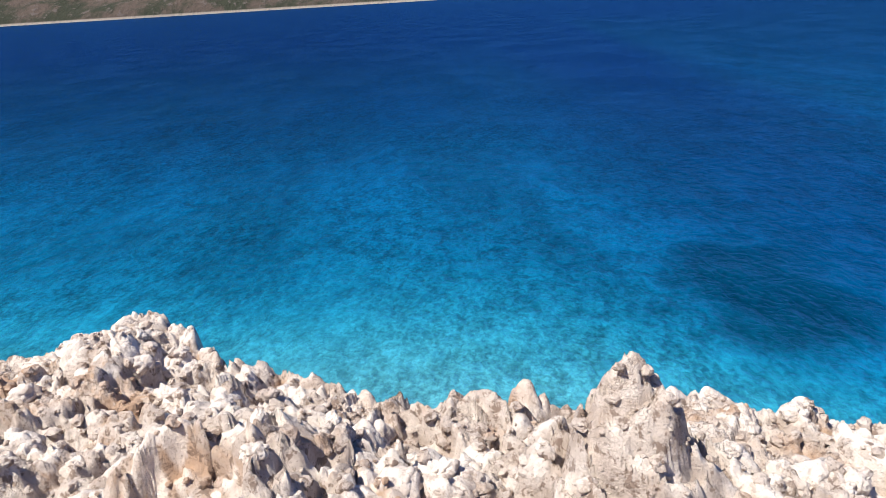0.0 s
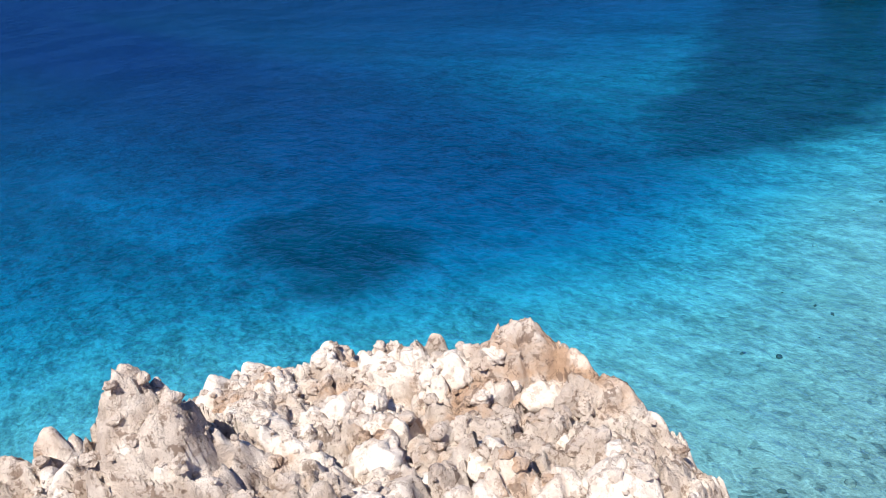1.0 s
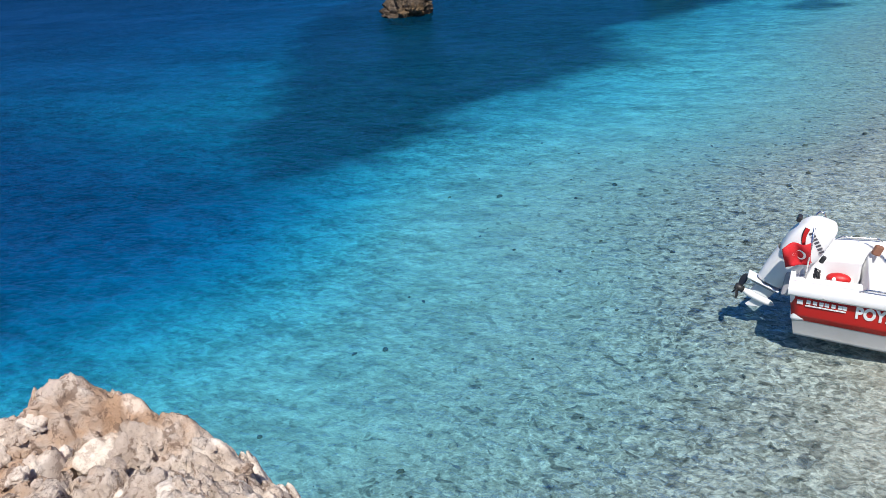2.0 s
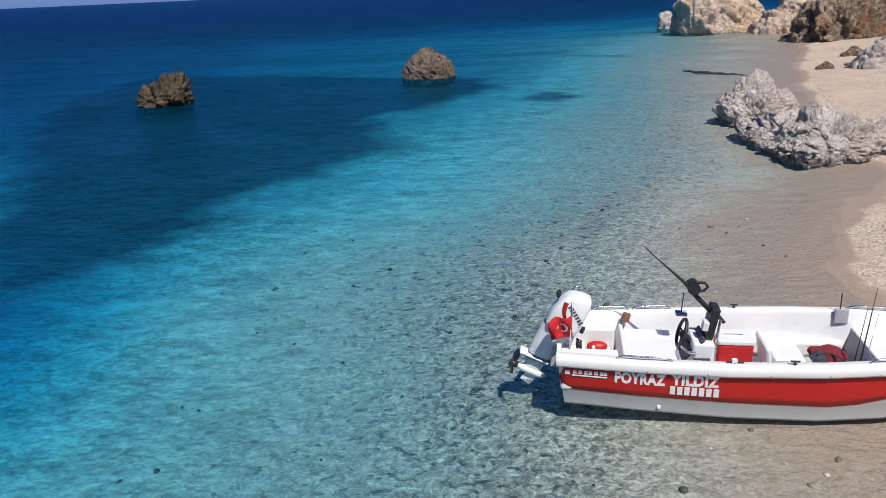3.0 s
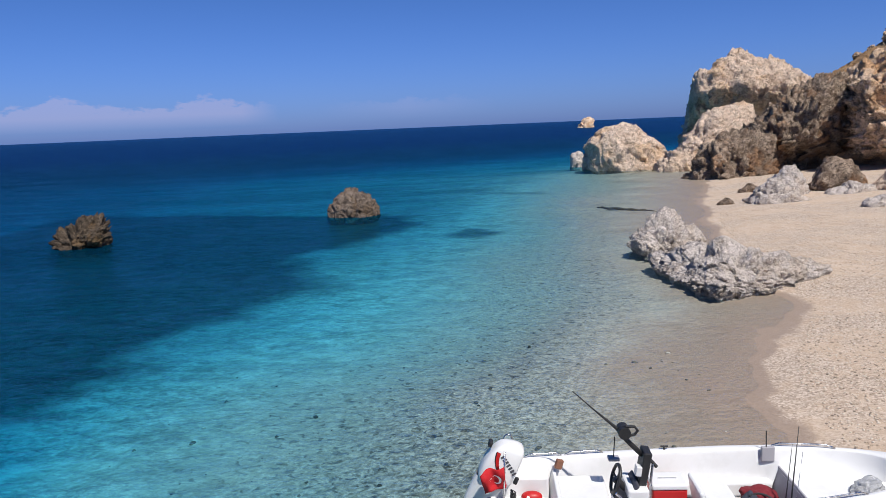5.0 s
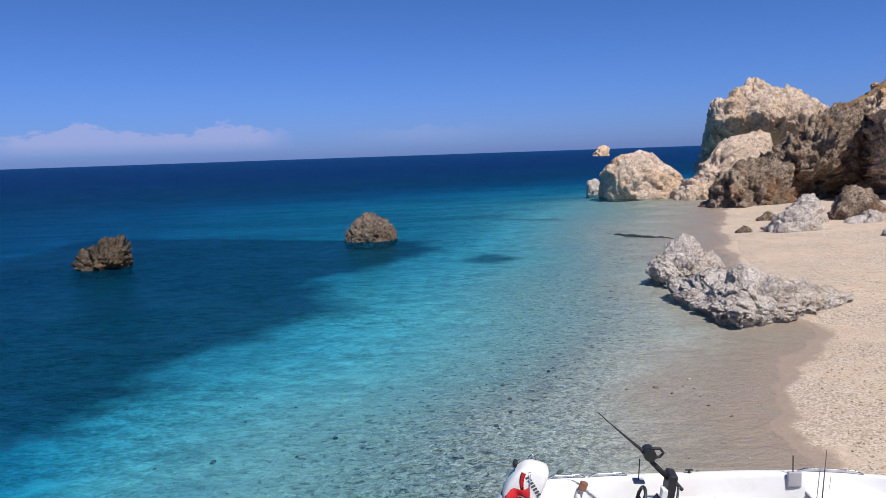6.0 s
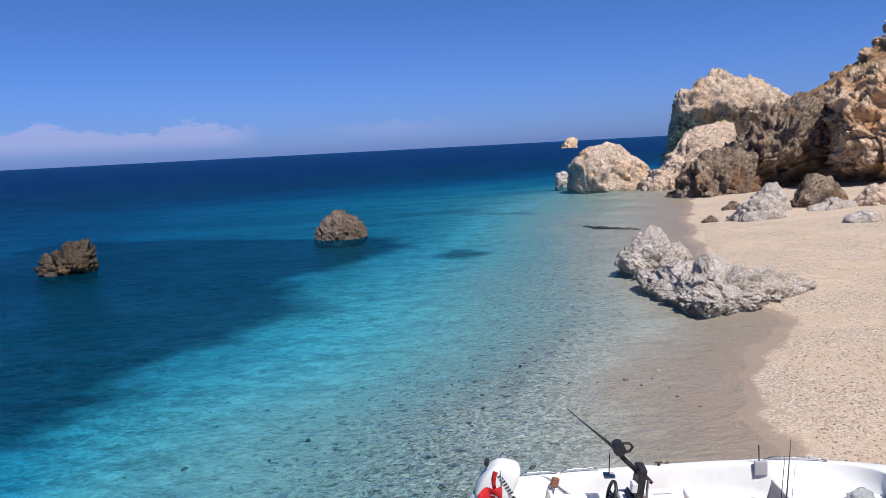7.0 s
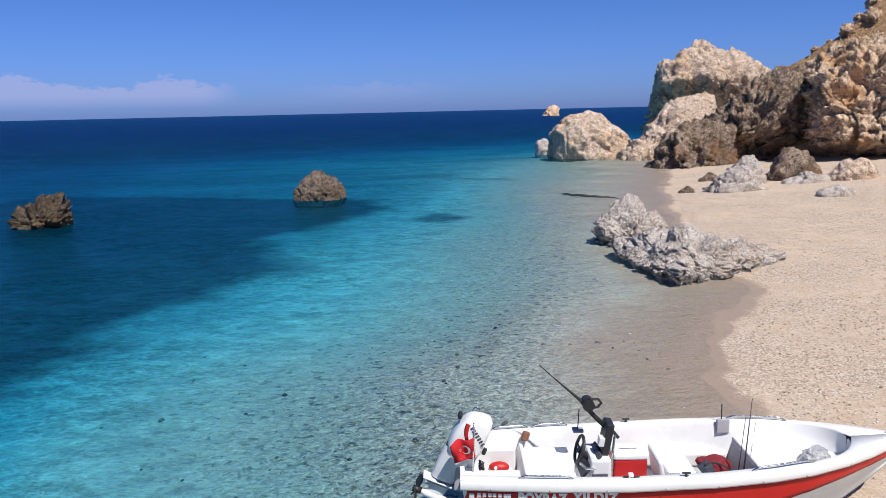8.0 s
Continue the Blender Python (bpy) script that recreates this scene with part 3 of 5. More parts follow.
hx = lines(-5.2, -0.6, 0.012, 13, 1.035)
hy = lines(-4.4, 2.5, 0.012, 16, 1.035)
hx, hy = hx[hx < 15], hy[hy < 3.4]
HX, HY = np.meshgrid(hx, hy, indexing="ij")
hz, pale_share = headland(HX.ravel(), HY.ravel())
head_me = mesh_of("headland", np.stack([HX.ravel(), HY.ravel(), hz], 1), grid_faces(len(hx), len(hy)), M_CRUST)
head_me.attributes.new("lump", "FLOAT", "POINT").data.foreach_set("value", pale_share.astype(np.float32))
headland_rock = tagged(new("rock_headland", head_me), "pale pitted limestone headland crust above the water", "rock", kind="structure")

# ---- boulders ----


def roughen(pos, wide, seed, lump, crag, freq):
    """Breaks a smooth form up by lumps, facets, crags, cracks and layers."""
    nrm = pos / (np.linalg.norm(pos, axis=1)[:, None] + 1e-9)
    w = pos * freq / wide * 1.6 + seed * 3.7
    w = w + 0.25 * np.stack([fbm(w * 1.5, seed + 1, 3), fbm(w * 1.5, seed + 2, 3), fbm(w * 1.5, seed + 3, 3)], 1)
    f1, f2, r1 = cells(w * 1.3, seed)
    g1, g2, r2 = cells(w * 3.6, seed + 5)
    off = lump * 0.35 * ((1 - f1 ** 2) * (0.4 + r1)) + lump * 0.14 * ((1 - g1 ** 2) * (0.3 + r2))
    off = off + lump * 1.25 * facets(w * 0.8, seed + 21) + lump * 0.55 * facets(w * 1.9, seed + 22) + lump * 0.16 * facets(w * 4.5, seed + 23) + lump * 0.06 * facets(w * 9.5, seed + 24)
    off = off + crag * 0.40 * ridge(w * 1.3, seed + 9, 4) + crag * 0.16 * fbm(w * 6, seed + 13, 4) + crag * 0.10 * ridge(w * 7, seed + 15, 3)
    off = off - (0.03 + crag * 0.6) * crackle(w * 1.2, seed + 31) - (0.012 + crag * 0.3) * crackle(w * 3.4, seed + 35) - 0.08 * crag * crackle(w * 8, seed + 37) - 0.06 * smooth(0.25, 0.6, fbm(w * 2.1, seed + 51, 3))
    off = off + 0.025 * vnoise(np.stack([w[:, 2] * 4 + 0.9 * fbm(w, seed + 41, 2), w[:, 0] * 0.3, w[:, 1] * 0.3], 1), seed + 43)
    return pos + nrm * ((off - off.mean()) * wide)[:, None]


def around(ang, outline):
    """Radius at each angle of a closed outline."""
    th, rr = np.array(sorted(outline), float).T
    return np.interp(ang, np.concatenate([th - 360, th, th + 360]), np.tile(rr, 3))


def rock(name, at, wide, deep, outline, mat, label, seed, turn=0.0, level=6, p=0.75, q=0.8, lump=0.10, crag=0.08, freq=1.0, group="", under=None, category="rock"):
    """A boulder: its outline (angle, radius in units of wide) as seen along its depth, rounded into the depth, then broken up."""
    v, f = ico(level)
    R = around(np.degrees(np.arctan2(v[:, 2], v[:, 0])) % 360, outline) * wide
    k = (np.hypot(v[:, 0], v[:, 2]) + 1e-9) ** (p - 1)
    pos = np.stack([v[:, 0] * k * R, np.sign(v[:, 1]) * np.abs(v[:, 1]) ** q * deep, v[:, 2] * k * R], 1)
    pos = roughen(pos, wide, seed, lump, crag, freq)
    if under:
        foot = smooth(under[0], under[0] * 0.35, pos[:, 2] + at[2])
        pos[:, 1] = np.where(pos[:, 1] < 0, pos[:, 1] + foot * np.minimum(under[1], -pos[:, 1] * 0.85), pos[:, 1])
    ob = new(name, mesh_of(name, pos, f, mat))
    ob.matrix_world = pose(*at, 0, 0, turn)
    return tagged(ob, label, category, group)


def ledge(name, at, plan, humps, low, mat, label, seed, level=7, lump=0.08, crag=0.1, freq=1.0, lean=0.0, group=""):
    """A broad low rock: its plan (angle, metres), and the humps (x, y, height, radius) of its top over a base height."""
    v, f = ico(level)
    r = np.hypot(v[:, 0], v[:, 1])
    R = around(np.degrees(np.arctan2(v[:, 1], v[:, 0])) % 360, plan)
    k = r ** 0.55 / (r + 1e-9)
    x, y = v[:, 0] * k * R, v[:, 1] * k * R
    top = np.full(len(x), low)
    for hx_, hy_, h_, r_ in humps:
        top = np.maximum(top, h_ * np.exp(-((x - hx_) ** 2 + (y - hy_) ** 2) / (r_ * r_)))
    z = np.where(v[:, 2] > 0, top * np.abs(v[:, 2]) ** 0.38, -0.45 * np.abs(v[:, 2]))
    # the seaward foot is cut back by the water
    inn = 1 - lean * smooth(0.45, -0.05, z)
    pos = roughen(np.stack([x * inn, y * inn, z], 1), 1.8, seed, lump, crag, freq)
    ob = new(name, mesh_of(name, pos, f, mat))
    ob.matrix_world = pose(*at)
    return tagged(ob, label, "rock", group)


DOME = ((0, 1.0), (35, 0.95), (65, 0.95), (90, 1.0), (115, 0.97), (145, 0.97), (180, 1.0), (225, 0.8), (270, 0.5), (315, 0.8))
# standing in the sea
rock("sea_rock", (-19.3, 35.2, -0.1), 1.2, 0.9, ((0, 0.72), (14, 0.78), (30, 1.15), (42, 1.36), (58, 1.22), (76, 1.10), (98, 0.98), (125, 0.86), (150, 0.86), (170, 0.98), (180, 0.95), (195, 0.7), (225, 0.5), (250, 0.42), (270, 0.4), (290, 0.42), (315, 0.5), (345, 0.65)),
     M_DARKROCK, "dark brown craggy rock standing alone in the sea", 3, 0, 6, lump=0.26, crag=0.30, freq=1.3, group="rocks in the sea")
rock("sea_rock", (-7.55, 44.6, -0.1), 1.58, 1.3, ((0, 1.0), (20, 1.0), (40, 0.98), (60, 0.98), (80, 1.0), (97, 1.04), (118, 0.94), (140, 0.90), (160, 0.97), (180, 0.97), (195, 0.85), (225, 0.5), (250, 0.36), (270, 0.33), (290, 0.36), (315, 0.5), (345, 0.85)),
     M_SEADOME, "domed brown rock with a tan waterline in the sea", 7, 0, 6, lump=0.07, crag=0.10, freq=1.2, group="rocks in the sea")
rock("sea_rock", (68.0, 500, -1.2), 6.4, 6, ((0, 0.85), (25, 0.85), (50, 1.12), (66, 1.30), (80, 1.28), (100, 1.05), (130, 0.78), (155, 0.82), (180, 1.0), (270, 0.6)),
     M_TAN2, "tan rock islet far out by the headland", 11, 0, 5, lump=0.12, crag=0.12, group="rocks in the sea")
rock("shore_boulder", (15.2, 77.5, -0.2), 4.5, 3.6, ((0, 1.05), (8, 0.98), (28, 0.86), (50, 0.84), (70, 0.90), (85, 1.02), (97, 1.08), (115, 1.06), (132, 1.08), (144, 1.12), (155, 1.02), (180, 0.95), (225, 0.8), (270, 0.5), (315, 0.8)),
     M_TAN, "large pale smooth boulder standing in the shallows", 13, 0, 6, lump=0.06, crag=0.035, group="boulders at the cove's end")
rock("shore_boulder", (11.0, 83.5, -0.2), 1.0, 1.0, ((0, 0.9), (45, 1.1), (90, 1.9), (120, 1.8), (150, 1.1), (180, 1.0), (270, 0.6)),
     M_GREY, "small grey rock beside the large pale boulder", 17, 0, 5, group="boulders at the cove's end")
rock("shore_boulder", (19.2, 72.5, -0.3), 2.2, 1.6, ((0, 1.2), (30, 0.9), (60, 0.85), (90, 0.85), (120, 0.9), (150, 1.0), (180, 1.1), (270, 0.5)),
     M_TAN, "low grey-tan rock at the foot of the pale boulder", 19, 0, 5, lump=0.14, crag=0.14, group="boulders at the cove's end")
rock("shore_boulder", (24.7, 83.0, -0.3), 4.2, 3.3, ((0, 1.0), (15, 1.1), (40, 1.38), (54, 1.72), (62, 1.68), (75, 1.52), (87, 1.42), (100, 1.1), (113, 0.9), (145, 0.82), (165, 0.86), (180, 0.92), (225, 0.7), (270, 0.5)),
     M_TAN, "pale wedge-shaped boulder with a rusty face", 23, 0, 6, lump=0.06, crag=0.07, group="boulders at the cove's end")
rock("shore_boulder", (20.9, 62.0, -0.1), 3.6, 2.6, ((0, 1.03), (16, 1.0), (36, 1.08), (50, 1.18), (62, 1.12), (80, 1.0), (98, 0.98), (121, 0.94), (152, 0.98), (180, 1.0), (225, 0.9), (270, 0.5), (315, 0.9)),
     M_BROWN, "dark brown pitted boulder at the water's edge", 29, 0, 6, lump=0.13, crag=0.18, group="boulders at the cove's end")
# the cliff
rock("cliff", (34.8, 98.0, -0.9), 8.0, 7.0, ((0, 1.4), (25, 1.35), (50, 1.42), (70, 1.42), (84, 1.5), (93, 1.62), (101, 1.66), (110, 1.56), (121, 1.58), (133, 1.32), (147, 1.15), (165, 1.05), (180, 1.08), (225, 0.8), (270, 0.35), (315, 0.9)),
     M_TAN, "tall pale limestone cliff block with overhanging foot", 31, -10, 7, p=0.62, q=0.55, lump=0.09, crag=0.13, freq=1.6, under=(8.5, 6.5), category="cliff")
rock("cliff", (26.6, 63.5, 0.2), 4.8, 4.0, ((0, 1.4), (30, 1.5), (50, 1.6), (66, 1.62), (76, 1.58), (90, 1.35), (108, 1.18), (130, 1.08), (155, 1.02), (180, 1.0), (225, 0.8), (270, 0.4), (315, 0.9)),
     M_BROWN, "dark brown craggy cliff face deep in pits", 37, -8, 7, p=0.7, q=0.65, lump=0.11, crag=0.22, freq=1.6, under=(3.0, 2.6), category="cliff")
rock("cliff", (33.9, 58.5, 2.6), 6.2, 5.4, ((0, 1.4), (25, 1.38), (55, 1.24), (80, 1.14), (100, 1.10), (118, 1.10), (135, 1.06), (155, 1.02), (180, 0.90), (205, 0.66), (235, 0.48), (270, 0.42), (305, 0.55), (335, 1.0)),
     M_TAN2, "sunlit tan cliff bulging over a dark hollow", 57, -12, 7, p=0.65, q=0.6, lump=0.13, crag=0.17, freq=1.4, under=(2.2, 3.2), category="cliff")


def slope_z(x, y):
    p = np.stack([x, y, x * 0], 1)
    u = x - 0.46 * y - 0.9
    run = np.interp(u, (-4, -1.2, 0, 30, 60), (3.0, 8.6, 9.1, 31.5, 42))
    f1, f2, r1 = cells(p * 0.45, 7)
    rough = 0.4 * fbm(p * 0.35, 3, 4) + 0.35 * (1 - f1 ** 2) * r1 * smooth(0.45, 0.7, r1) + 0.15 * fbm(p * 2.0, 9, 3)
    return run * smooth(64.5, 70.5, y) * smooth(110, 78, y) + rough - 0.3


SU, SV = np.meshgrid(np.linspace(-4, 60, 260), np.linspace(64, 110, 160), indexing="ij")
SU, SV = SU.ravel() + 0.46 * SV.ravel(), SV.ravel()
slope_me = mesh_of("hillside", np.stack([SU, SV, slope_z(SU, SV)], 1), grid_faces(260, 160), M_SOIL)
tagged(new("hillside", slope_me), "steep slope of bare ochre soil above the cliff", "hillside", kind="structure")
for i_, (x_, y_, s_) in enumerate(((34.6, 71.2, 0.5), (35.9, 71.4, 0.45), (37.2, 70.9, 0.8), (38.4, 71.3, 0.6), (39.6, 71.0, 1.0), (36.6, 69.8, 0.7), (40.8, 70.8, 0.9), (38.6, 69.6, 0.9))):
    rock("slope_boulder", (x_, y_, float(slope_z(np.array([x_]), np.array([y_]))[0]) + 0.05), s_ * 0.75, s_ * 0.6, DOME, M_TAN2, "tan boulder lodged on the soil slope", 101 + i_, 20 * i_, 5, lump=0.30, crag=0.16, group="boulders on the slope")
rock("beach_boulder", (21.6, 46.0, 0.4), 1.4, 1.2, ((0, 1.1), (40, 1.0), (65, 1.15), (85, 1.42), (105, 1.4), (135, 1.1), (160, 1.0), (180, 1.0), (270, 0.5)),
     M_BROWN, "brown angular boulder below the cliff", 41, 0, 5, group="boulders below the cliff")
rock("beach_boulder", (23.8, 43.4, 0.45), 1.35, 1.1, ((0, 1.0), (30, 0.95), (60, 0.95), (90, 0.9), (120, 0.85), (150, 0.85), (180, 1.0), (270, 0.5)),
     M_TAN, "rounded tan boulder on the shingle", 43, 0, 5, group="boulders below the cliff")
rock("beach_boulder", (21.4, 43.6, 0.3), 1.5, 0.8, ((0, 1.0), (45, 0.5), (90, 0.5), (135, 0.5), (180, 1.0), (270, 0.4)),
     M_GREY, "low flat boulder below the cliff", 47, 0, 5, group="boulders below the cliff")
rock("beach_boulder", (18.4, 45.2, 0.3), 1.05, 1.0, ((0, 1.0), (40, 1.1), (75, 1.5), (100, 1.5), (130, 1.1), (180, 1.0), (270, 0.5)),
     M_GREY, "upright grey boulder on the beach", 53, 0, 5, group="boulders below the cliff")
rock("beach_boulder", (16.6, 42.0, 0.15), 1.7, 1.1, ((0, 1.05), (25, 0.62), (45, 0.62), (70, 0.8), (95, 0.9), (120, 0.82), (150, 0.8), (180, 0.95), (270, 0.5)),
     M_GREY, "pale grey wrinkled boulder on the sand", 59, 0, 5, lump=0.12, crag=0.14, group="boulders below the cliff")
rock("beach_stone", (19.5, 36.6, 0.5), 0.95, 0.6, ((0, 1.0), (45, 0.6), (90, 0.5), (135, 0.5), (180, 1.0), (270, 0.4)),
     M_GREY, "low dark stone half buried in shingle", 61, 0, 4, group="stones on the beach")
rock("beach_stone", (14.0, 42.6, 0.05), 0.5, 0.35, ((0, 1.0), (45, 0.8), (90, 0.75), (135, 0.6), (180, 1.0), (270, 0.4)),
     M_BROWN, "small dark stone on the wet sand", 67, 0, 4, group="stones on the beach")
rock("beach_stone", (17.2, 48.0, 0.2), 0.7, 0.4, ((0, 1.0), (45, 0.8), (90, 0.7), (135, 0.7), (180, 1.0), (270, 0.4)),
     M_BROWN, "small black stone by the grey boulder", 71, 0, 4, group="stones on the beach")
# grey rocks half in the water
ledge("grey_rock", (7.15, 28.7, 0.0), ((0, 1.4), (45, 1.3), (90, 1.2), (135, 1.2), (180, 1.35), (215, 1.5), (250, 1.3), (290, 1.2), (330, 1.5)),
      ((0.1, 0.2, 1.55, 1.15), (-0.7, -0.4, 1.0, 0.7), (0.8, 0.0, 1.0, 0.8)), 0.25, M_GREY, "grey wrinkled limestone boulder at the waterline", 73, 6, 0.10, 0.14, 1.3, 0.18, "grey rocks at the water's edge")
ledge("grey_rock", (8.2, 23.4, 0.0), ((0, 3.2), (12, 2.6), (35, 1.7), (65, 1.8), (95, 2.7), (112, 3.3), (126, 3.5), (137, 3.2), (155, 2.5), (180, 2.05), (205, 2.2), (225, 2.6), (243, 3.2), (254, 2.7), (272, 2.3), (300, 1.9), (330, 1.95), (350, 2.6)),
      ((-0.35, 0.2, 1.28, 0.9), (-0.8, 1.5, 1.05, 1.0), (-1.7, 2.3, 0.62, 0.9), (0.4, -0.2, 1.12, 0.85), (1.1, 0.0, 0.95, 0.8), (-0.9, -1.3, 0.85, 0.9), (-1.2, -2.2, 0.55, 0.7), (0.1, -1.3, 0.80, 0.8), (2.0, 0.1, 0.68, 0.8), (2.7, 0.1, 0.45, 0.6)),
      0.22, M_GREY, "long grey limestone ledge between sand and water", 79, 7, 0.075, 0.14, 1.25, 0.16, "grey rocks at the water's edge")

# ---- the boat ----


def plain(name, col, rough=0.5, metal=0.0, grain=0.0, scale=30.0, wear=None):
    """A painted or moulded surface with slight mottling and wear."""
    k = Mat(name)
    c = k.co()
    n = k.noise(c, scale, 5, 0.65)
    big = k.noise(c, scale * 0.12, 4, 0.6)
    dirt = wear or tuple(v * 0.62 for v in col)
    colr = k.mix(k.span(big, 0.48, 0.72, 0.0, 0.35), col, dirt)
    colr = k.mix(k.span(n, 0.62, 0.78, 0.0, 0.25), colr, dirt)
    nr = k.bump(n, 0.25 + grain, 0.002 + 0.01 * grain)
    return k.done(colr, k.span(n, 0.3, 0.7, rough * 0.8, min(1.0, rough * 1.25)), nr, metal)


M_GEL = plain("white_gelcoat", (0.72, 0.72, 0.725), 0.35, wear=(0.60, 0.595, 0.585))
# lower hull is set greyer than the white gelcoat
M_HULLGREY = plain("grey_hull_coat", (0.40, 0.40, 0.40), 0.45, wear=(0.31, 0.305, 0.29))
M_RED = plain("red_hull_paint", (0.50, 0.010, 0.008), 0.38, wear=(0.40, 0.02, 0.015))
M_REDPLASTIC = plain("red_plastic", (0.45, 0.012, 0.012), 0.45)
M_BLACK = plain("black_plastic", (0.018, 0.018, 0.02), 0.5, wear=(0.05, 0.05, 0.05))
M_DGREY = plain("dark_grey_vinyl", (0.07, 0.07, 0.085), 0.55)
M_GREYPL = plain("grey_plastic", (0.36, 0.35, 0.38), 0.55)
M_STEEL = plain("stainless_steel", (0.62, 0.62, 0.63), 0.25, 1.0)
M_LETTER = plain("white_vinyl_lettering", (0.82, 0.82, 0.82), 0.5)
M_FLAG = plain("red_flag_cloth", (0.45, 0.008, 0.014), 0.85, grain=0.3, scale=60)
M_WOOD = plain("brown_wood", (0.20, 0.085, 0.05), 0.6)
M_MAROON = plain("maroon_plaid_cloth", (0.17, 0.012, 0.02), 0.9, grain=0.5, scale=25, wear=(0.05, 0.015, 0.02))
M_NAVY = plain("navy_cloth", (0.035, 0.04, 0.06), 0.9, grain=0.5, scale=25)
M_CLOTH = plain("grey_cloth", (0.36, 0.38, 0.36), 0.9, grain=0.5, scale=25)

BX, BY = 0.46, 9.07
boat = new("motorboat")
boat.location = (BX, BY, 0)
tagged(boat, "open white motorboat with a red side band beached at the waterline", "boat")

ST = (0, 1.0, 2.0, 3.0, 3.7, 4.2, 4.7, 5.1, 5.4, 5.56, 5.62)
HALF = (0.70, 0.80, 0.86, 0.86, 0.80, 0.70, 0.53, 0.345, 0.17, 0.06, 0.0)
SHEER = (0.72, 0.725, 0.745, 0.78, 0.81, 0.83, 0.855, 0.875, 0.885, 0.89, 0.89)
CHINE = (0.02, 0.02, 0.01, 0.02, 0.06, 0.12, 0.22, 0.36, 0.52, 0.64, 0.70)
KEEL = (-0.10, -0.13, -0.14, -0.13, -0.11, -0.06, 0.06, 0.24, 0.45, 0.60, 0.68)


def half_b(X): return float(np.interp(X, ST, HALF))
def sheer(X): return float(np.interp(X, ST, SHEER))
def chine(X): return float(np.interp(X, ST, CHINE))
def keel(X): return float(np.interp(X, ST, KEEL))
def red_low(X): return float(np.interp(X, (0, 1, 2, 3.1, 3.4, 3.7, 4.1, 4.7, 5.1, 5.4, 5.62), (0.25, 0.245, 0.24, 0.235, 0.27, 0.35, 0.45, 0.56, 0.61, 0.655, 0.70)))


def side_y(X, z):
    """Half breadth of the hull's side at height z."""
    b, s = half_b(X), sheer(X)
    k = min(1.0, b / 0.35)
    return float(np.interp(z, (chine(X), 0.5 * (chine(X) + s - 0.130), s - 0.130), (b - 0.13 * k, b - 0.07 * k, b - 0.035 * k)))


XS = [i * 0.1 for i in range(53)] + [5.3, 5.38, 5.46, 5.52, 5.57, 5.61]


def raked(row):
    """Leans the stern forward towards the keel."""
    return [(x + max(0.0, 1 - x / 0.8) * 0.15 * max(0.0, 0.72 - z), y, z) for x, y, z in row]


def loft(rows, close=False):
    bm = bmesh.new()
    vs = [[bm.verts.new(p) for p in row] for row in rows]
    for a, b in zip(vs, vs[1:]):
        n = len(a)
        for i in range(n if close else n - 1):
            j = (i + 1) % n
            quad = [a[i], b[i], b[j], a[j]]
            if len({v.co.to_tuple(5) for v in quad}) > 2:
                try:
                    bm.faces.new(quad)
                except ValueError:
                    pass
    bmesh.ops.remove_doubles(bm, verts=bm.verts, dist=0.0005)
    bmesh.ops.recalc_face_normals(bm, faces=bm.faces)
    return bm


def box(size, at=(0, 0, 0), bevel=0.012, rot=(0, 0, 0), segs=2):
    bm = bmesh.new()
    bmesh.ops.create_cube(bm, size=1, matrix=Matrix.Diagonal((*size, 1)))
    if bevel:
        bmesh.ops.bevel(bm, geom=list(bm.edges), offset=bevel, segments=segs, profile=0.5, affect="EDGES")
    bmesh.ops.transform(bm, matrix=pose(*at, *rot), verts=bm.verts)
    return bm


def tube(points, radius, sides=8, radii=None):
    """A rod along points."""
    pts = [Vector(p) for p in points]
    rows = []
    for i, p in enumerate(pts):
        d = (pts[min(i + 1, len(pts) - 1)] - pts[max(i - 1, 0)]).normalized()
        a = d.orthogonal().normalized() if i == 0 else (prev - d * prev.dot(d)).normalized()
        prev = a
        b = d.cross(a)
        r = radii[i] if radii else radius
        rows.append([p + (a * math.cos(2 * math.pi * k / sides) + b * math.sin(2 * math.pi * k / sides)) * r for k in range(sides)])
    bm = bmesh.new()
    vs = [[bm.verts.new(q) for q in row] for row in rows]
    for a, b in zip(vs, vs[1:]):
        for k in range(sides):
            bm.faces.new((a[k], a[(k + 1) % sides], b[(k + 1) % sides], b[k]))
    bm.faces.new(vs[0][::-1])
    bm.faces.new(vs[-1])
    return bm


def ball(r, at, squash=(1, 1, 1), rot=(0, 0, 0), level=3, lump=0.0, seed=0):
    bm = bmesh.new()
    bmesh.ops.create_icosphere(bm, subdivisions=level, radius=r)
    for v in bm.verts:
        if lump:
            v.co *= 1 + lump * noise.noise(v.co / r * 1.6 + Vector((seed, 0, 0))) + 0.5 * lump * noise.noise(v.co / r * 4 + Vector((0, seed, 0)))
    bmesh.ops.transform(bm, matrix=pose(*at, *rot) @ Matrix.Diagonal((*squash, 1)), verts=bm.verts)
    return bm


